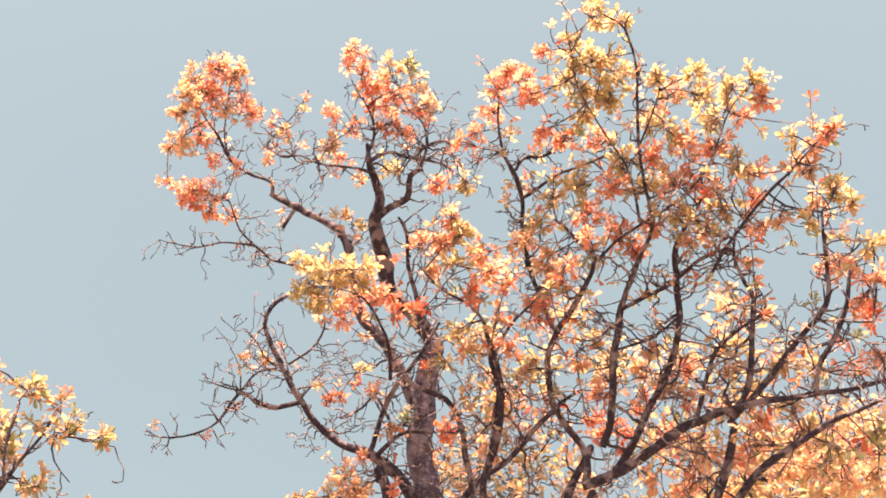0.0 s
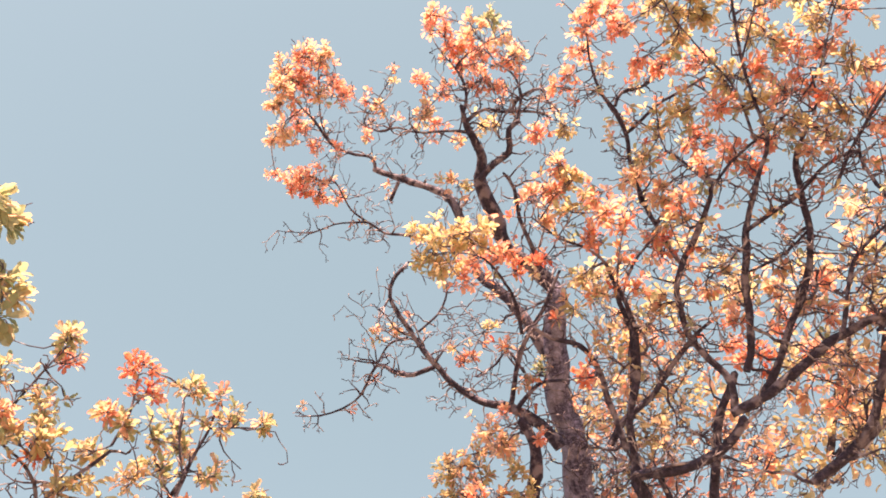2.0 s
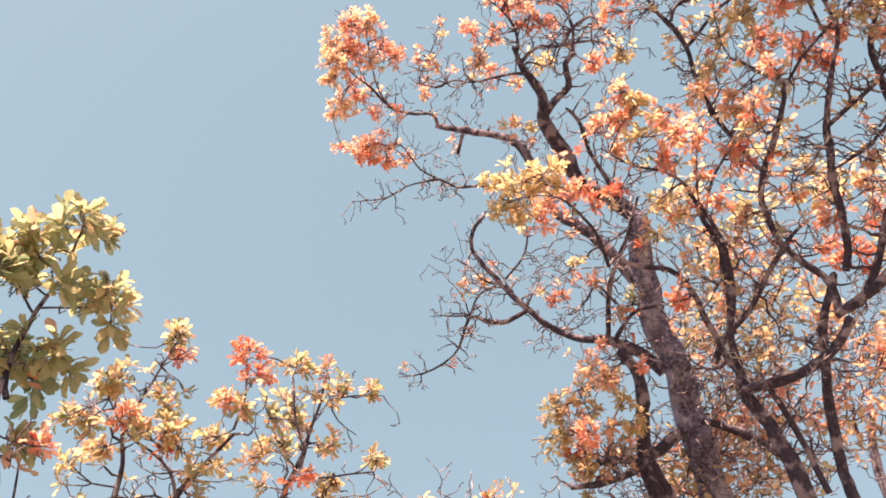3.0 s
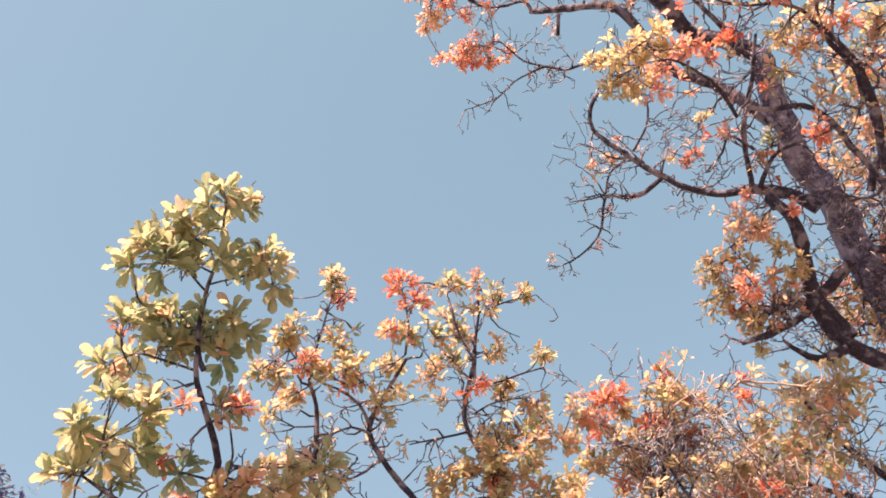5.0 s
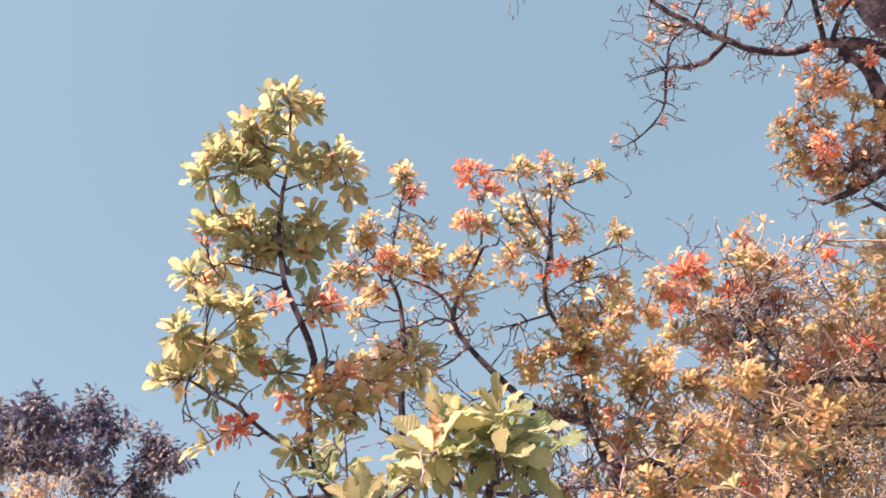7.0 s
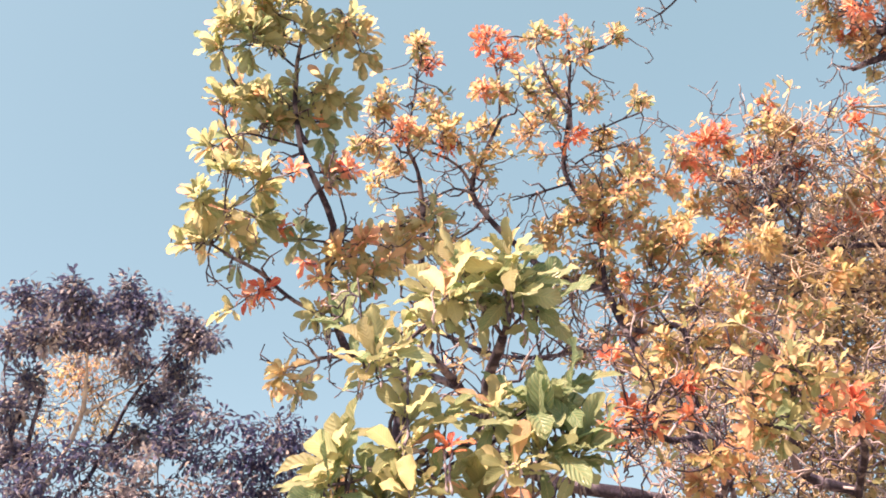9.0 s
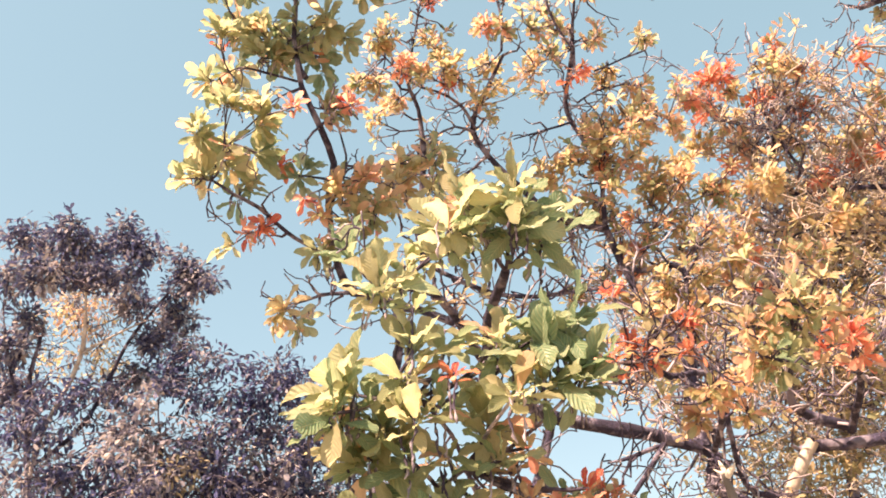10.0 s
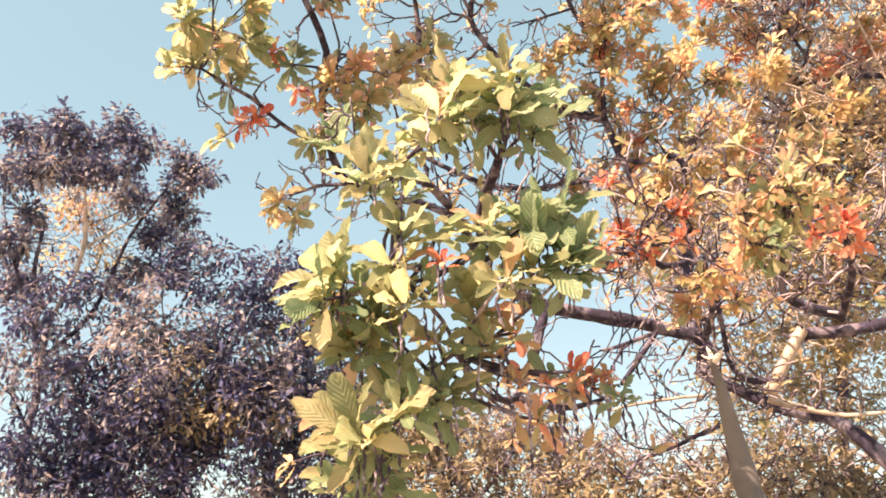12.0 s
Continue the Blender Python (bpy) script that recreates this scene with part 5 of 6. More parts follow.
spray(spread_tree, "red", [(-3.72, 3.35, 6.27, 0.08), (-3.08, 3.36, 6.15, 0.12), (-3.08, 3.52, 6.02, 0.10), (-3.75, 3.55, 5.55, 0.09), (-2.99, 4.16, 5.56, 0.09), (-2.50, 3.58, 2.95, 0.11), (-2.50, 3.81, 3.00, 0.09), (-2.48, 3.38, 2.86, 0.07), (-2.14, 3.59, 3.06, 0.06), (-2.13, 3.57, 2.89, 0.05), (-1.47, 3.87, 2.80, 0.09), (-1.60, 3.90, 2.89, 0.07), (-2.45, 3.42, 3.25, 0.06), (-2.59, 3.31, 2.19, 0.062)])
spray(spread_tree, ("lime", "khaki", "ochre"), [(-3.82, 2.99, 5.80, 0.12), (-4.37, 3.33, 5.84, 0.12), (-4.18, 3.37, 5.54, 0.12), (-4.41, 3.18, 5.78, 0.09), (-4.47, 3.46, 5.09, 0.12), (-4.49, 3.76, 5.28, 0.12), (-4.54, 3.66, 4.96, 0.13), (-4.18, 3.16, 5.28, 0.08), (-3.43, 4.16, 5.84, 0.11), (-2.83, 4.30, 5.91, 0.09), (-2.98, 4.56, 5.73, 0.11), (-2.73, 4.55, 5.49, 0.11), (-2.85, 4.82, 5.52, 0.09), (-2.88, 4.56, 5.25, 0.11), (-2.70, 4.59, 5.19, 0.11), (-3.34, 4.18, 5.58, 0.07), (-3.13, 5.10, 5.28, 0.11), (-2.63, 4.83, 5.27, 0.11), (-2.98, 4.46, 4.68, 0.11), (-2.90, 4.87, 4.71, 0.12), (-2.48, 4.72, 4.64, 0.12), (-2.49, 5.25, 4.69, 0.12), (-2.75, 4.99, 4.54, 0.12), (-2.45, 4.85, 4.22, 0.11)])
spray(spread_tree, "ochre", [(-2.37, 5.29, 4.49, 0.10), (-2.54, 5.23, 3.93, 0.09), (-1.62, 3.15, 2.59, 0.08), (-1.38, 3.52, 2.82, 0.08), (-2.11, 3.67, 2.64, 0.10), (-1.99, 3.71, 2.68, 0.08), (-2.39, 4.01, 2.69, 0.10)])
spray(spread_tree, ("khaki", "orange", "lime", "khaki"), [(-3.89, 2.94, 5.71, 0.10), (-3.91, 3.21, 5.65, 0.12), (-3.76, 3.31, 5.53, 0.11), (-3.63, 3.37, 5.55, 0.09), (-4.16, 3.83, 4.99, 0.10), (-3.38, 3.60, 5.95, 0.11), (-3.28, 3.69, 5.95, 0.10), (-3.67, 3.93, 5.94, 0.12), (-3.61, 3.53, 5.58, 0.12), (-2.68, 3.83, 6.23, 0.07), (-3.18, 4.72, 5.45, 0.13), (-3.14, 4.46, 5.11, 0.13), (-3.25, 4.36, 4.96, 0.12), (-3.13, 4.64, 4.94, 0.13), (-2.74, 4.40, 4.98, 0.12), (-2.96, 4.37, 5.03, 0.12), (-3.22, 4.66, 4.73, 0.11), (-2.92, 4.60, 4.37, 0.08), (-2.52, 5.04, 4.66, 0.12), (-2.88, 4.79, 3.91, 0.08), (-2.24, 3.60, 3.13, 0.06), (-1.49, 4.01, 2.73, 0.08), (-2.01, 3.81, 2.56, 0.06), (-2.51, 3.32, 2.14, 0.062)])
spray(spread_tree, "khaki", [(-3.61, 3.80, 5.45, 0.10), (-3.45, 3.75, 5.51, 0.08), (-2.87, 5.30, 4.36, 0.14), (-2.62, 4.88, 3.93, 0.12)])
spray(spread_tree, "green", [(-1.58, 3.49, 2.79, 0.12), (-1.55, 3.20, 2.55, 0.10), (-2.68, 3.24, 2.19, 0.094)])
branchlets(spread_tree, 40, 0.3, 0.7)
infill(spread_tree, ["cream", "khaki", "ochre", "lime"], 170, 0.14)
branchlets(spread_tree, 60, 0.3, 0.7)
spread_tree.leaf, spread_tree.drift = 0.15, 0.05
rosettes(spread_tree, "green", [(-2.31, 2.46, 3.28, 0.281), (-2.37, 2.71, 3.28, 0.172), (-2.31, 2.51, 2.70, 0.250), (-2.26, 2.51, 2.50, 0.218), (-2.12, 2.57, 2.50, 0.140), (-2.49, 2.12, 2.36, 0.109), (-2.60, 2.26, 1.97, 0.140), (-2.56, 2.34, 2.00, 0.078)])
rosettes(spread_tree, "lime", [(-2.60, 2.56, 3.39, 0.172), (-2.26, 2.40, 3.38, 0.140), (-2.54, 2.26, 3.25, 0.172), (-2.65, 2.28, 3.17, 0.125), (-2.51, 2.35, 3.41, 0.156), (-3.12, 2.14, 3.28, 0.125), (-2.98, 2.38, 3.27, 0.140), (-2.74, 2.01, 2.94, 0.156), (-2.57, 2.06, 2.81, 0.094), (-2.40, 2.38, 2.70, 0.140), (-2.17, 2.56, 2.74, 0.156), (-2.57, 2.06, 2.63, 0.125), (-2.62, 2.29, 2.70, 0.109), (-2.21, 2.26, 2.38, 0.125), (-2.60, 2.03, 2.50, 0.125), (-2.79, 1.93, 2.45, 0.218), (-2.79, 1.82, 2.35, 0.140), (-2.82, 2.09, 2.35, 0.187), (-2.84, 2.04, 2.22, 0.172), (-2.53, 2.01, 2.30, 0.125), (-2.51, 2.42, 2.35, 0.140), (-2.65, 2.09, 2.19, 0.109), (-2.54, 2.20, 2.19, 0.094), (-2.40, 2.35, 2.17, 0.109)])
rosettes(spread_tree, "lime", [(-2.79, 2.24, 2.08, 0.094), (-2.71, 1.95, 1.80, 0.187), (-2.95, 2.04, 1.89, 0.125), (-2.79, 2.07, 1.66, 0.156), (-2.59, 2.06, 1.88, 0.109), (-2.99, 2.10, 1.69, 0.125), (-2.64, 2.04, 1.74, 0.094)])
rosettes(spread_tree, "red", [(-2.39, 2.10, 2.47, 0.047), (-2.15, 2.57, 2.05, 0.047)])
rosettes(spread_tree, "ochre", [(-2.37, 2.49, 2.24, 0.109), (-2.34, 2.56, 1.88, 0.078)])
rosettes(spread_tree, "brown", [(-2.48, 2.51, 2.16, 0.094), (-2.35, 2.46, 2.03, 0.062), (-2.15, 2.53, 1.96, 0.047)])
rosettes(spread_tree, "orange", [(-2.34, 2.65, 2.03, 0.062)])
rosettes(spread_tree, "green", [(-2.40, 2.76, 2.10, 0.094), (-2.20, 2.95, 1.99, 0.086), (-2.90, 2.31, 2.03, 0.117), (-2.78, 2.45, 2.00, 0.109)])
# withered leaves that hang from the low twig
for tone, x, y, z, size in (("brown", -2.56, 2.68, 1.97, 0.187), ("cream", -2.48, 2.74, 1.96, 0.156), ("cream", -2.43, 2.77, 1.96, 0.140), ("brown", -2.39, 2.79, 1.92, 0.156), ("brown", -2.28, 2.87, 1.91, 0.125)):
    p = Vector((x, y, z))
    shoot(spread_tree, spread_tree.nearest(p), p, 0.008, 0.005)
    spread_tree.leaves.append((tone, leaf_matrix(p, (rng.gauss(0, 0.25), rng.gauss(0, 0.25), -1), size, rng, (0.6, -0.7, 0.2)), 3))
spread_tree.finish((-2.8, 2.5, 2.2))

# ---- trees and brush behind ----
back_tree = Tree("back_tree", (1.1, 10.6, 0), BARK_GREY, 0.12, COARSE, "yellow-olive tree half hidden behind the forked tree")
limb(back_tree, "trunk", 3, [(1.1, 10.6, -0.1, 0.18), (1.42, 9.15, 6.36, 0.070), (1.56, 8.68, 7.16, 0.060), (1.57, 8.40, 7.58, 0.050), (1.72, 8.04, 8.04, 0.040)])
limb(back_tree, "limb", 5, [(2.59, 7.35, 8.02, 0.043), (3.07, 6.88, 8.23, 0.038), (3.72, 6.45, 8.22, 0.028), (4.41, 5.98, 8.14, 0.019)])
limb(back_tree, "limb", 5, [(2.53, 7.36, 8.03, 0.043), (2.68, 6.88, 8.39, 0.033), (2.87, 6.45, 8.65, 0.024), (2.99, 6.00, 8.89, 0.014)])
limb(back_tree, "limb", 6, [(-0.67, 9.11, 5.75, 0.044), (-1.03, 8.61, 6.12, 0.038), (-1.23, 8.14, 6.39, 0.028), (-1.31, 7.65, 6.66, 0.018)])
limb(back_tree, "limb", 7, [(-0.88, 9.09, 5.75, 0.034), (-1.35, 8.65, 5.94, 0.029), (-1.82, 8.18, 6.12, 0.023), (-2.19, 7.77, 6.15, 0.014)])
crown(back_tree, ["khaki", "orange", "olive", "ochre", "khaki"], [(3.84, 6.65, 8.42, 0.49), (4.06, 5.81, 7.97, 0.45), (4.50, 6.38, 7.99, 0.48), (2.97, 6.79, 8.57, 0.41), (3.25, 5.69, 8.52, 0.29), (2.55, 6.71, 8.75, 0.34), (1.25, 6.61, 8.73, 0.33), (1.94, 6.02, 9.32, 0.30), (0.99, 5.78, 9.11, 0.26), (0.67, 6.25, 8.80, 0.26), (2.36, 5.67, 9.07, 0.26), (1.48, 5.71, 10.02, 0.28), (3.68, 5.40, 8.73, 0.26), (3.32, 5.36, 9.51, 0.24), (0.45, 5.98, 9.92, 0.24), (3.35, 6.1, 7.75, 0.42), (2.75, 6.6, 7.7, 0.42), (2.1, 6.9, 7.75, 0.36), (4.0, 5.6, 7.5, 0.40)], 470, 0.3, 0.0)
crown(back_tree, ["ochre", "lime", "cream", "tan", "orange"], [(-1.92, 8.34, 6.37, 0.44), (-1.35, 7.99, 6.24, 0.45), (-1.01, 7.92, 6.46, 0.32), (-1.74, 8.30, 5.81, 0.49), (-2.36, 8.18, 6.19, 0.37), (-2.68, 7.67, 5.84, 0.35), (-1.38, 8.01, 6.82, 0.27)], 150, 0.35, 0.0)
crown(back_tree, ["khaki", "orange", "olive", "ochre", "tan"], [(0.10, 7.15, 8.34, 0.32), (-0.24, 7.75, 7.71, 0.36), (0.14, 6.85, 8.65, 0.30), (0.58, 6.7, 8.73, 0.32), (0.60, 6.3, 9.07, 0.30), (-0.80, 7.75, 7.50, 0.34), (-0.54, 8.0, 7.19, 0.36), (0.35, 7.6, 7.9, 0.34)], 240, 0.4, 0.0, (5, 9))
crown(back_tree, ["orange", "ochre", "tan", "ochre"], [(0.22, 7.71, 7.77, 0.37), (0.74, 7.19, 7.65, 0.29), (-0.07, 8.01, 7.38, 0.37), (0.58, 7.83, 7.08, 0.36), (1.36, 7.29, 7.37, 0.32), (1.50, 6.69, 8.05, 0.26), (1.66, 6.86, 7.65, 0.26), (0.75, 6.65, 7.97, 0.25), (-0.29, 7.39, 7.22, 0.26)], 330, 0.4, 0.0, (5, 9))
back_tree.finish()

thicket_tree = Tree("thicket_tree", (-3.1, 8.7, 0), BARK_GREY, 0.085, COARSE, "tangled tree of pale bare twigs and ochre leaves", twig_mat=TWIG_SUNLIT)
limb(thicket_tree, "trunk", 6, [(-3.1, 8.7, -0.1, 0.14), (-3.37, 8.52, 2.09, 0.062), (-3.20, 8.44, 3.11, 0.053), (-2.97, 8.23, 4.17, 0.044), (-2.83, 7.96, 4.97, 0.035), (-2.69, 7.70, 5.60, 0.022)])
limb(thicket_tree, "pale", 8, [(-2.98, 8.24, 4.11, 0.026), (-3.24, 7.83, 4.76, 0.026), (-3.58, 7.44, 5.15, 0.017), (-3.86, 7.09, 5.40, 0.013)])
limb(thicket_tree, "pale", 8, [(-2.87, 8.11, 4.59, 0.022), (-2.31, 7.98, 5.10, 0.022), (-1.98, 7.78, 5.51, 0.017), (-1.85, 7.54, 5.85, 0.013)])
limb(thicket_tree, "limb", 8, [(-3.12, 8.37, 3.53, 0.022), (-3.39, 8.06, 4.00, 0.022), (-3.78, 7.73, 4.28, 0.017), (-4.07, 7.41, 4.53, 0.013)])
limb(thicket_tree, "limb", 8, [(-3.16, 8.40, 3.32, 0.026), (-2.64, 8.32, 3.86, 0.022), (-2.13, 8.25, 4.16, 0.017)])
limb(thicket_tree, "pale", 8, [(-2.82, 7.89, 5.14, 0.018), (-2.90, 7.49, 5.55, 0.017), (-2.97, 7.21, 5.73, 0.013), (-2.90, 6.78, 6.18, 0.008)])
limb(thicket_tree, "pale", 8, [(-2.83, 7.96, 4.97, 0.018), (-2.43, 7.81, 5.21, 0.017), (-2.29, 7.53, 5.55, 0.013), (-2.24, 7.12, 5.99, 0.008)])
branchlets(thicket_tree, 110, 0.5, 1.3, 0.014, True)
branchlets(thicket_tree, 50, 0.5, 1.2, 0.014)
crown(thicket_tree, ["olive", "cream", "olive", "olive", "khaki"], [(-3.82, 7.67, 5.25, 0.48), (-3.07, 7.58, 5.00, 0.52), (-2.51, 7.84, 4.94, 0.52), (-3.49, 7.57, 4.40, 0.52), (-2.92, 7.85, 4.18, 0.51), (-2.51, 7.90, 4.18, 0.42), (-4.15, 7.32, 4.53, 0.40), (-2.14, 7.90, 5.44, 0.38), (-2.90, 7.94, 3.52, 0.48), (-3.20, 8.46, 3.12, 0.57), (-3.42, 8.10, 3.21, 0.37), (-4.09, 7.79, 3.18, 0.37), (-3.85, 8.41, 2.66, 0.57), (-4.25, 7.18, 5.05, 0.37), (-3.73, 7.80, 3.80, 0.43), (-4.38, 7.54, 4.03, 0.37), (-2.30, 8.17, 4.97, 0.44), (-4.52, 6.98, 4.31, 0.30)], 1600, 0.3, 0.0, (6, 10))
thicket_tree.finish()

shade_tree = Tree("shade_tree", (-10.9, 3.2, 0), BARK_DARK, 0.092, NARROW, "large dark-leaved tree with glossy drooping leaves")
limb(shade_tree, "trunk", 3, [(-10.9, 3.2, -0.1, 0.16), (-10.64, 3.49, 1.65, 0.058), (-10.64, 3.36, 2.38, 0.053), (-10.61, 3.31, 2.76, 0.047), (-10.52, 3.33, 3.27, 0.047), (-10.45, 3.29, 3.66, 0.042), (-10.35, 3.13, 4.23, 0.032), (-10.21, 3.00, 4.81, 0.026), (-10.05, 2.96, 5.26, 0.021)])
limb(shade_tree, "pale", 4, [(-10.25, 3.23, 3.68, 0.026), (-10.04, 3.23, 4.25, 0.026), (-9.81, 3.31, 4.70, 0.026), (-9.62, 3.31, 5.07, 0.026), (-9.36, 3.14, 5.66, 0.015)])
limb(shade_tree, "pale", 4, [(-9.60, 3.30, 4.99, 0.015), (-9.50, 3.58, 5.26, 0.015), (-9.36, 3.91, 5.52, 0.010)])
limb(shade_tree, "limb", 4, [(-10.38, 3.20, 4.04, 0.021), (-10.27, 2.82, 4.78, 0.021), (-10.19, 2.64, 5.14, 0.016)])
limb(shade_tree, "limb", 4, [(-10.43, 3.25, 3.79, 0.026), (-10.07, 3.66, 4.34, 0.026), (-9.59, 3.83, 5.27, 0.021), (-9.13, 4.05, 5.87, 0.016)])
# noise patches of navy and pale leaves imitate shaded and lit clumps
crown(shade_tree, ["dark", "dark", "lit_grey"], [(-9.91, 2.45, 6.37, 0.17), (-10.08, 2.80, 6.46, 0.13), (-9.28, 2.73, 6.38, 0.12), (-9.22, 2.87, 6.19, 0.16), (-9.86, 3.34, 6.52, 0.16), (-9.31, 3.36, 6.64, 0.13), (-9.27, 3.44, 6.42, 0.15), (-9.08, 3.59, 6.31, 0.13), (-9.15, 3.84, 6.68, 0.10), (-9.45, 3.98, 6.50, 0.08), (-9.08, 4.16, 6.28, 0.13), (-9.05, 4.36, 6.09, 0.15), (-8.68, 4.40, 5.98, 0.08), (-9.56, 4.36, 6.13, 0.16), (-9.11, 3.51, 5.93, 0.17), (-9.57, 3.39, 6.06, 0.17), (-9.96, 3.19, 6.14, 0.17), (-9.57, 2.63, 5.81, 0.20), (-10.14, 2.56, 5.92, 0.18)], 260, 0.0, -0.25, (18, 24), 0.05, 2.2)
crown(shade_tree, ["dark", "dark", "lit_grey"], [(-10.15, 4.04, 6.07, 0.19), (-9.75, 4.43, 5.81, 0.19), (-9.73, 4.73, 5.89, 0.11), (-9.53, 4.14, 5.35, 0.18), (-10.30, 2.84, 5.46, 0.17), (-10.20, 2.68, 5.10, 0.19), (-9.92, 4.79, 5.56, 0.16), (-9.86, 4.16, 5.00, 0.17), (-10.15, 3.99, 4.85, 0.13), (-11.02, 3.01, 4.90, 0.21), (-10.80, 3.27, 4.90, 0.12)], 210, 0.1, -0.25, (18, 24), 0.05, 2.2)
crown(shade_tree, ["lit_grey", "cream", "lit_grey", "ochre"], [(-10.99, 3.44, 6.35, 0.38), (-10.50, 3.67, 6.00, 0.32), (-10.71, 3.68, 5.59, 0.33), (-10.88, 4.09, 5.42, 0.29), (-10.90, 3.45, 5.27, 0.28), (-10.30, 2.98, 6.52, 0.24)], 120, 0.2, -0.2, (10, 14))
shade_tree.finish((-9, 3, 5))

shrub = Tree("shrub", (-10.0, 5.0, 0), BARK_DARK, 0.095, NARROW, "dense dark evergreen shrub with a few dry leaves", "shrub")
limb(shrub, "trunk", 5, [(-10.0, 5.0, -0.1, 0.09), (-9.32, 4.80, 1.48, 0.039), (-9.31, 4.61, 2.71, 0.030), (-9.25, 4.34, 3.66, 0.025), (-9.17, 4.17, 4.22, 0.015)])
limb(shrub, "limb", 5, [(-9.32, 4.68, 2.40, 0.025), (-8.98, 4.85, 3.68, 0.025), (-8.67, 4.91, 4.53, 0.015)])
# mostly near-black tones, so the lower growth carries its shade in colour
crown(shrub, ["deep_shade", "deep_shade", "dark", "lit_grey"], [(-8.44, 4.82, 4.62, 0.35), (-8.91, 4.40, 4.79, 0.39), (-8.51, 5.26, 4.59, 0.35), (-7.96, 5.46, 4.15, 0.34), (-8.91, 4.18, 4.20, 0.65), (-8.63, 5.01, 3.82, 0.66), (-8.67, 6.01, 3.63, 0.62), (-9.45, 4.58, 3.38, 0.86), (-8.53, 5.33, 2.89, 0.89), (-8.65, 6.13, 2.71, 0.87), (-8.84, 4.92, 2.36, 0.89)], 950, 0.08, -0.3, (16, 22), 0.06, 0.9)
crown(shrub, ["tan", "lit_grey", "deep_shade"], [(-8.74, 4.19, 3.40, 0.37), (-8.36, 4.54, 3.20, 0.39), (-8.88, 3.98, 3.10, 0.33), (-9.11, 4.65, 3.02, 0.49), (-8.10, 5.45, 4.67, 0.24), (-8.01, 5.07, 4.70, 0.20), (-8.42, 4.82, 3.62, 0.30), (-7.97, 5.26, 3.66, 0.26), (-7.58, 5.26, 4.09, 0.23), (-8.25, 4.98, 3.06, 0.39), (-8.26, 5.66, 3.13, 0.41)], 290, 0.1, -0.3, (14, 19), 0.06, 1.6)
shrub.finish()

bush = Tree("shrub", (-10.7, 3.9, 0), BARK_DARK, 0.095, NARROW, "dark leafy shrub below the shade tree", "shrub")
limb(bush, "trunk", 5, [(-10.7, 3.9, -0.1, 0.09), (-9.94, 3.67, 1.51, 0.040), (-9.89, 3.65, 2.39, 0.030), (-9.76, 3.60, 3.32, 0.020), (-9.71, 3.45, 3.81, 0.015)])
limb(bush, "limb", 5, [(-9.91, 3.65, 2.21, 0.025), (-9.90, 3.18, 2.79, 0.020), (-9.82, 2.85, 3.23, 0.015)])
# same painted shade as the shrub beside it
crown(bush, ["deep_shade", "deep_shade", "dark", "lit_grey"], [(-9.74, 3.45, 4.12, 0.75), (-9.23, 3.80, 3.32, 0.75), (-10.0, 3.75, 3.06, 0.62), (-9.65, 2.90, 3.70, 0.45), (-10.0, 3.05, 2.2, 0.55), (-9.9, 3.25, 2.75, 0.45), (-9.38, 4.17, 2.66, 0.83), (-9.76, 3.70, 2.30, 0.60), (-10.10, 4.26, 2.14, 0.96)], 740, 0.05, -0.3, (16, 22), 0.06, 0.9)
bush.finish()

dry_shrub = Tree("dry_shrub", (-7.2, 6.6, 0), BARK_PALE, 0.12, NARROW, "dry brown shrub of bare twigs and withered leaves", "shrub")
limb(dry_shrub, "trunk", 14, [(-7.2, 6.6, -0.1, 0.06), (-6.62, 6.29, 1.13, 0.030), (-6.63, 6.25, 1.95, 0.022), (-6.66, 6.14, 2.52, 0.017), (-6.74, 5.98, 2.87, 0.009)])
limb(dry_shrub, "limb", 14, [(-6.62, 6.28, 1.67, 0.022), (-6.22, 6.61, 2.27, 0.017), (-5.94, 6.78, 2.66, 0.009)])
limb(dry_shrub, "limb", 14, [(-6.61, 6.30, 1.51, 0.022), (-6.90, 5.79, 2.18, 0.017), (-6.99, 5.41, 2.73, 0.008)])
limb(dry_shrub, "limb", 14, [(-6.61, 6.30, 1.51, 0.022), (-6.00, 6.96, 1.93, 0.017), (-5.50, 7.43, 2.31, 0.013)])
crown(dry_shrub, ["tan", "drab", "tan"], [(-7.22, 5.91, 2.57, 0.48), (-6.43, 6.16, 2.49, 0.48), (-6.19, 7.05, 2.44, 0.51), (-5.47, 7.26, 2.12, 0.43), (-6.84, 6.21, 2.02, 0.62), (-5.59, 6.90, 1.79, 0.60), (-7.37, 5.72, 2.93, 0.29), (-6.86, 6.09, 2.72, 0.28), (-6.29, 6.91, 2.72, 0.26), (-8.03, 6.25, 3.15, 0.42), (-7.7, 6.68, 3.0, 0.42), (-7.35, 7.09, 2.8, 0.42), (-6.96, 7.47, 2.72, 0.42), (-6.57, 7.83, 2.62, 0.42), (-6.14, 8.15, 2.55, 0.40)], 1050, 0.32, 0.1, (5, 9))
dry_shrub.finish()

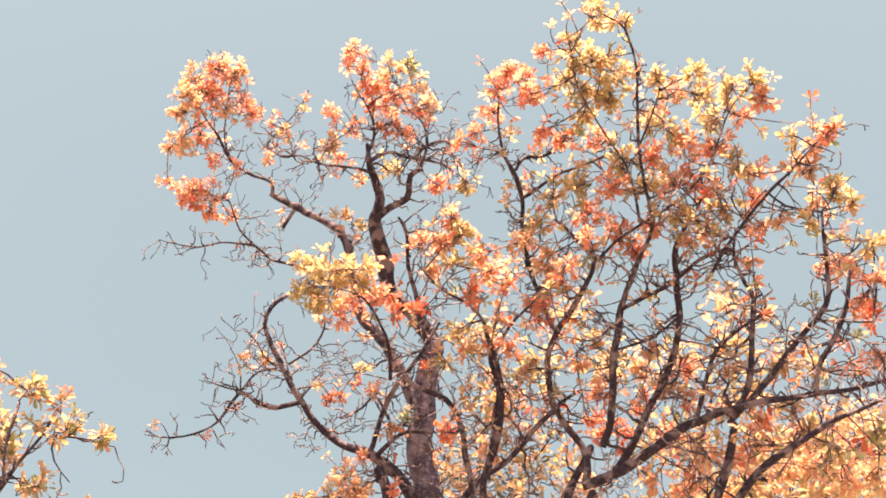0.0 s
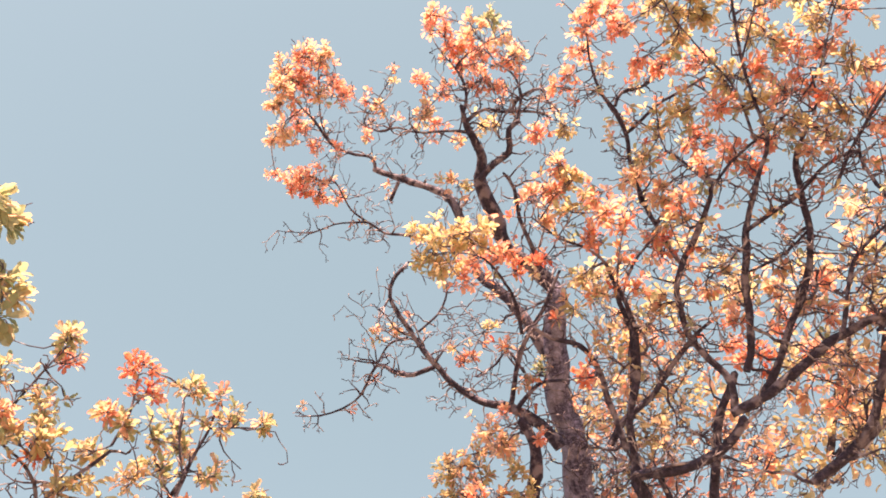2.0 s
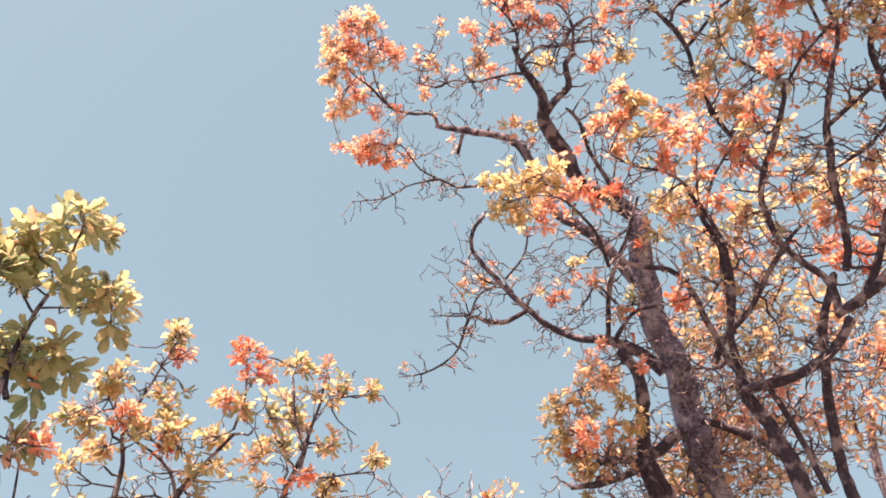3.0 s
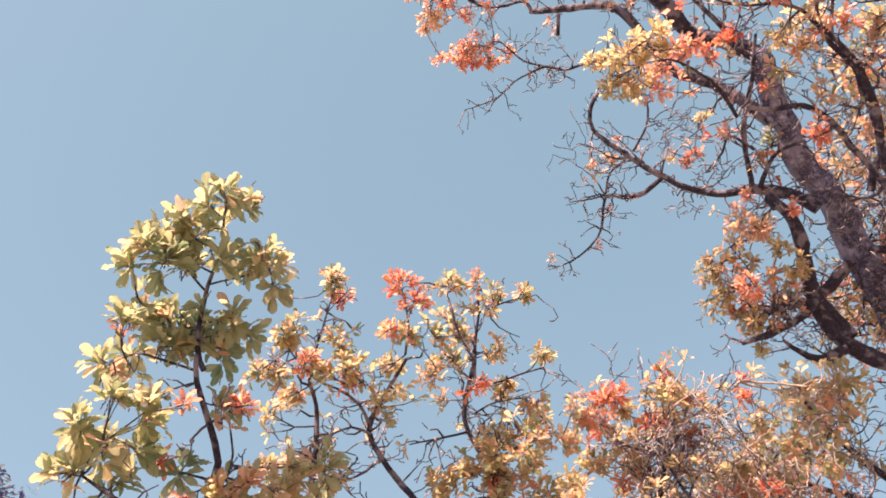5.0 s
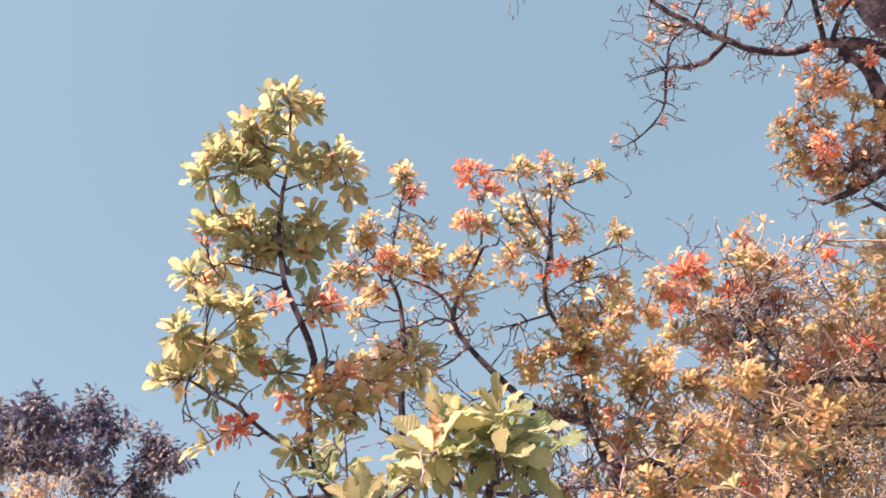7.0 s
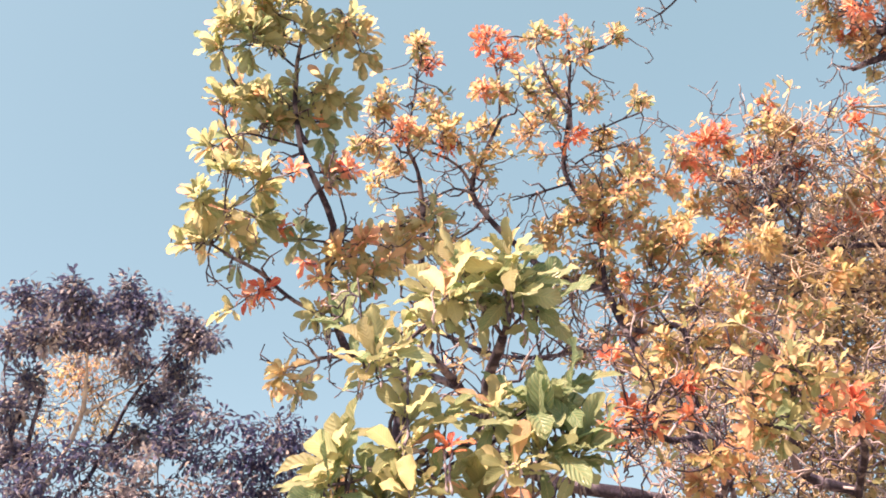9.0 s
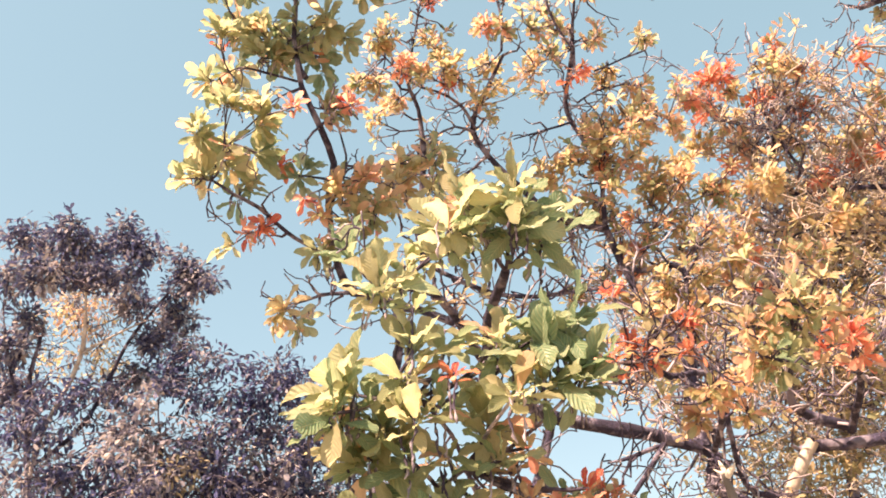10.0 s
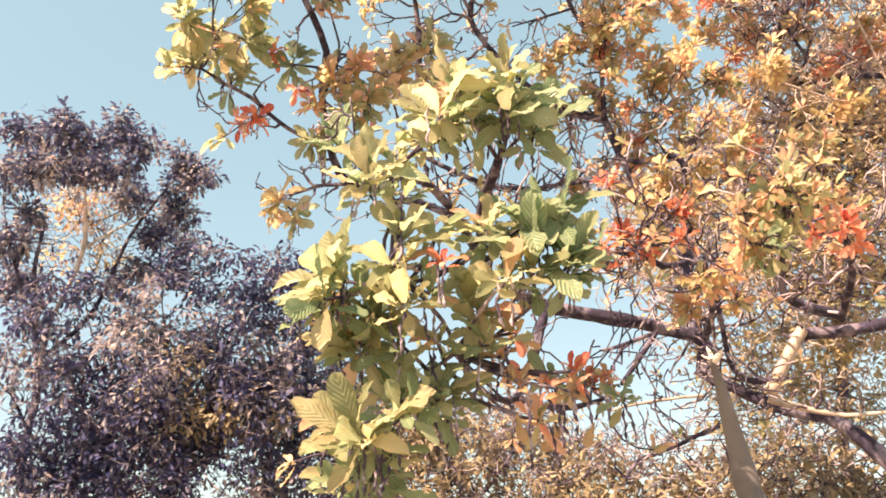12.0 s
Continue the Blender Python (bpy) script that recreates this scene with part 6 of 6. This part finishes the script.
brush = Tree("dry_shrub", (-4.2, 7.4, 0), BARK_PALE, 0.12, NARROW, "low dry brush of tan leaves and thin stems", "shrub")
limb(brush, "trunk", 14, [(-4.2, 7.4, -0.1, 0.06), (-4.16, 7.37, 0.95, 0.028), (-4.11, 7.40, 1.66, 0.020), (-4.23, 7.31, 2.02, 0.016), (-4.40, 7.18, 2.34, 0.008)])
limb(brush, "limb", 14, [(-4.12, 7.40, 1.42, 0.020), (-3.61, 7.63, 1.78, 0.016), (-3.27, 7.74, 2.15, 0.008)])
limb(brush, "limb", 14, [(-4.12, 7.40, 1.32, 0.020), (-3.33, 7.86, 1.63, 0.016), (-2.95, 8.09, 1.99, 0.008)])
crown(brush, ["drab", "drab", "drab", "tan"], [(-4.78, 7.22, 2.06, 0.35), (-4.29, 7.54, 2.09, 0.38), (-3.45, 7.35, 1.95, 0.42), (-3.14, 8.12, 2.06, 0.48), (-3.79, 7.24, 1.78, 0.50), (-3.25, 7.67, 1.62, 0.57), (-4.55, 7.24, 1.58, 0.58)], 600, 0.3, 0.1, (5, 9))
brush.finish()

dead_stem = Tree("dead_stem", (-2.2, 4.05, 0), BARK_PALE, 0.1, NARROW, "pale dead broken stem standing in the brush", "dead tree")
limb(dead_stem, "dead", 0, [(-2.2, 4.05, -0.1, 0.17), (-2.19, 4.00, 1.34, 0.076), (-2.19, 4.00, 1.53, 0.069), (-2.20, 3.98, 1.71, 0.060), (-2.22, 3.94, 1.97, 0.042), (-2.23, 3.89, 2.21, 0.023), (-2.24, 3.86, 2.30, 0.016), (-2.21, 3.86, 2.35, 0.009)])
for tip, width in (((-2.24, 3.85, 2.375), 0.013), ((-2.17, 3.88, 2.355), 0.016), ((-2.27, 3.84, 2.335), 0.007)):
    chip = Heap()
    base, end = Vector((-2.222, 3.87, 2.29)), Vector(tip)
    tube(chip, [base, base.lerp(end, 0.4) + Vector((0.004, -0.004, 0.006)), base.lerp(end, 0.75), end], [width, width * 1.15, width * 0.8, 0.002], 5)
    part("splinter", chip, SPLINTER, dead_stem.root, "torn white splinter")
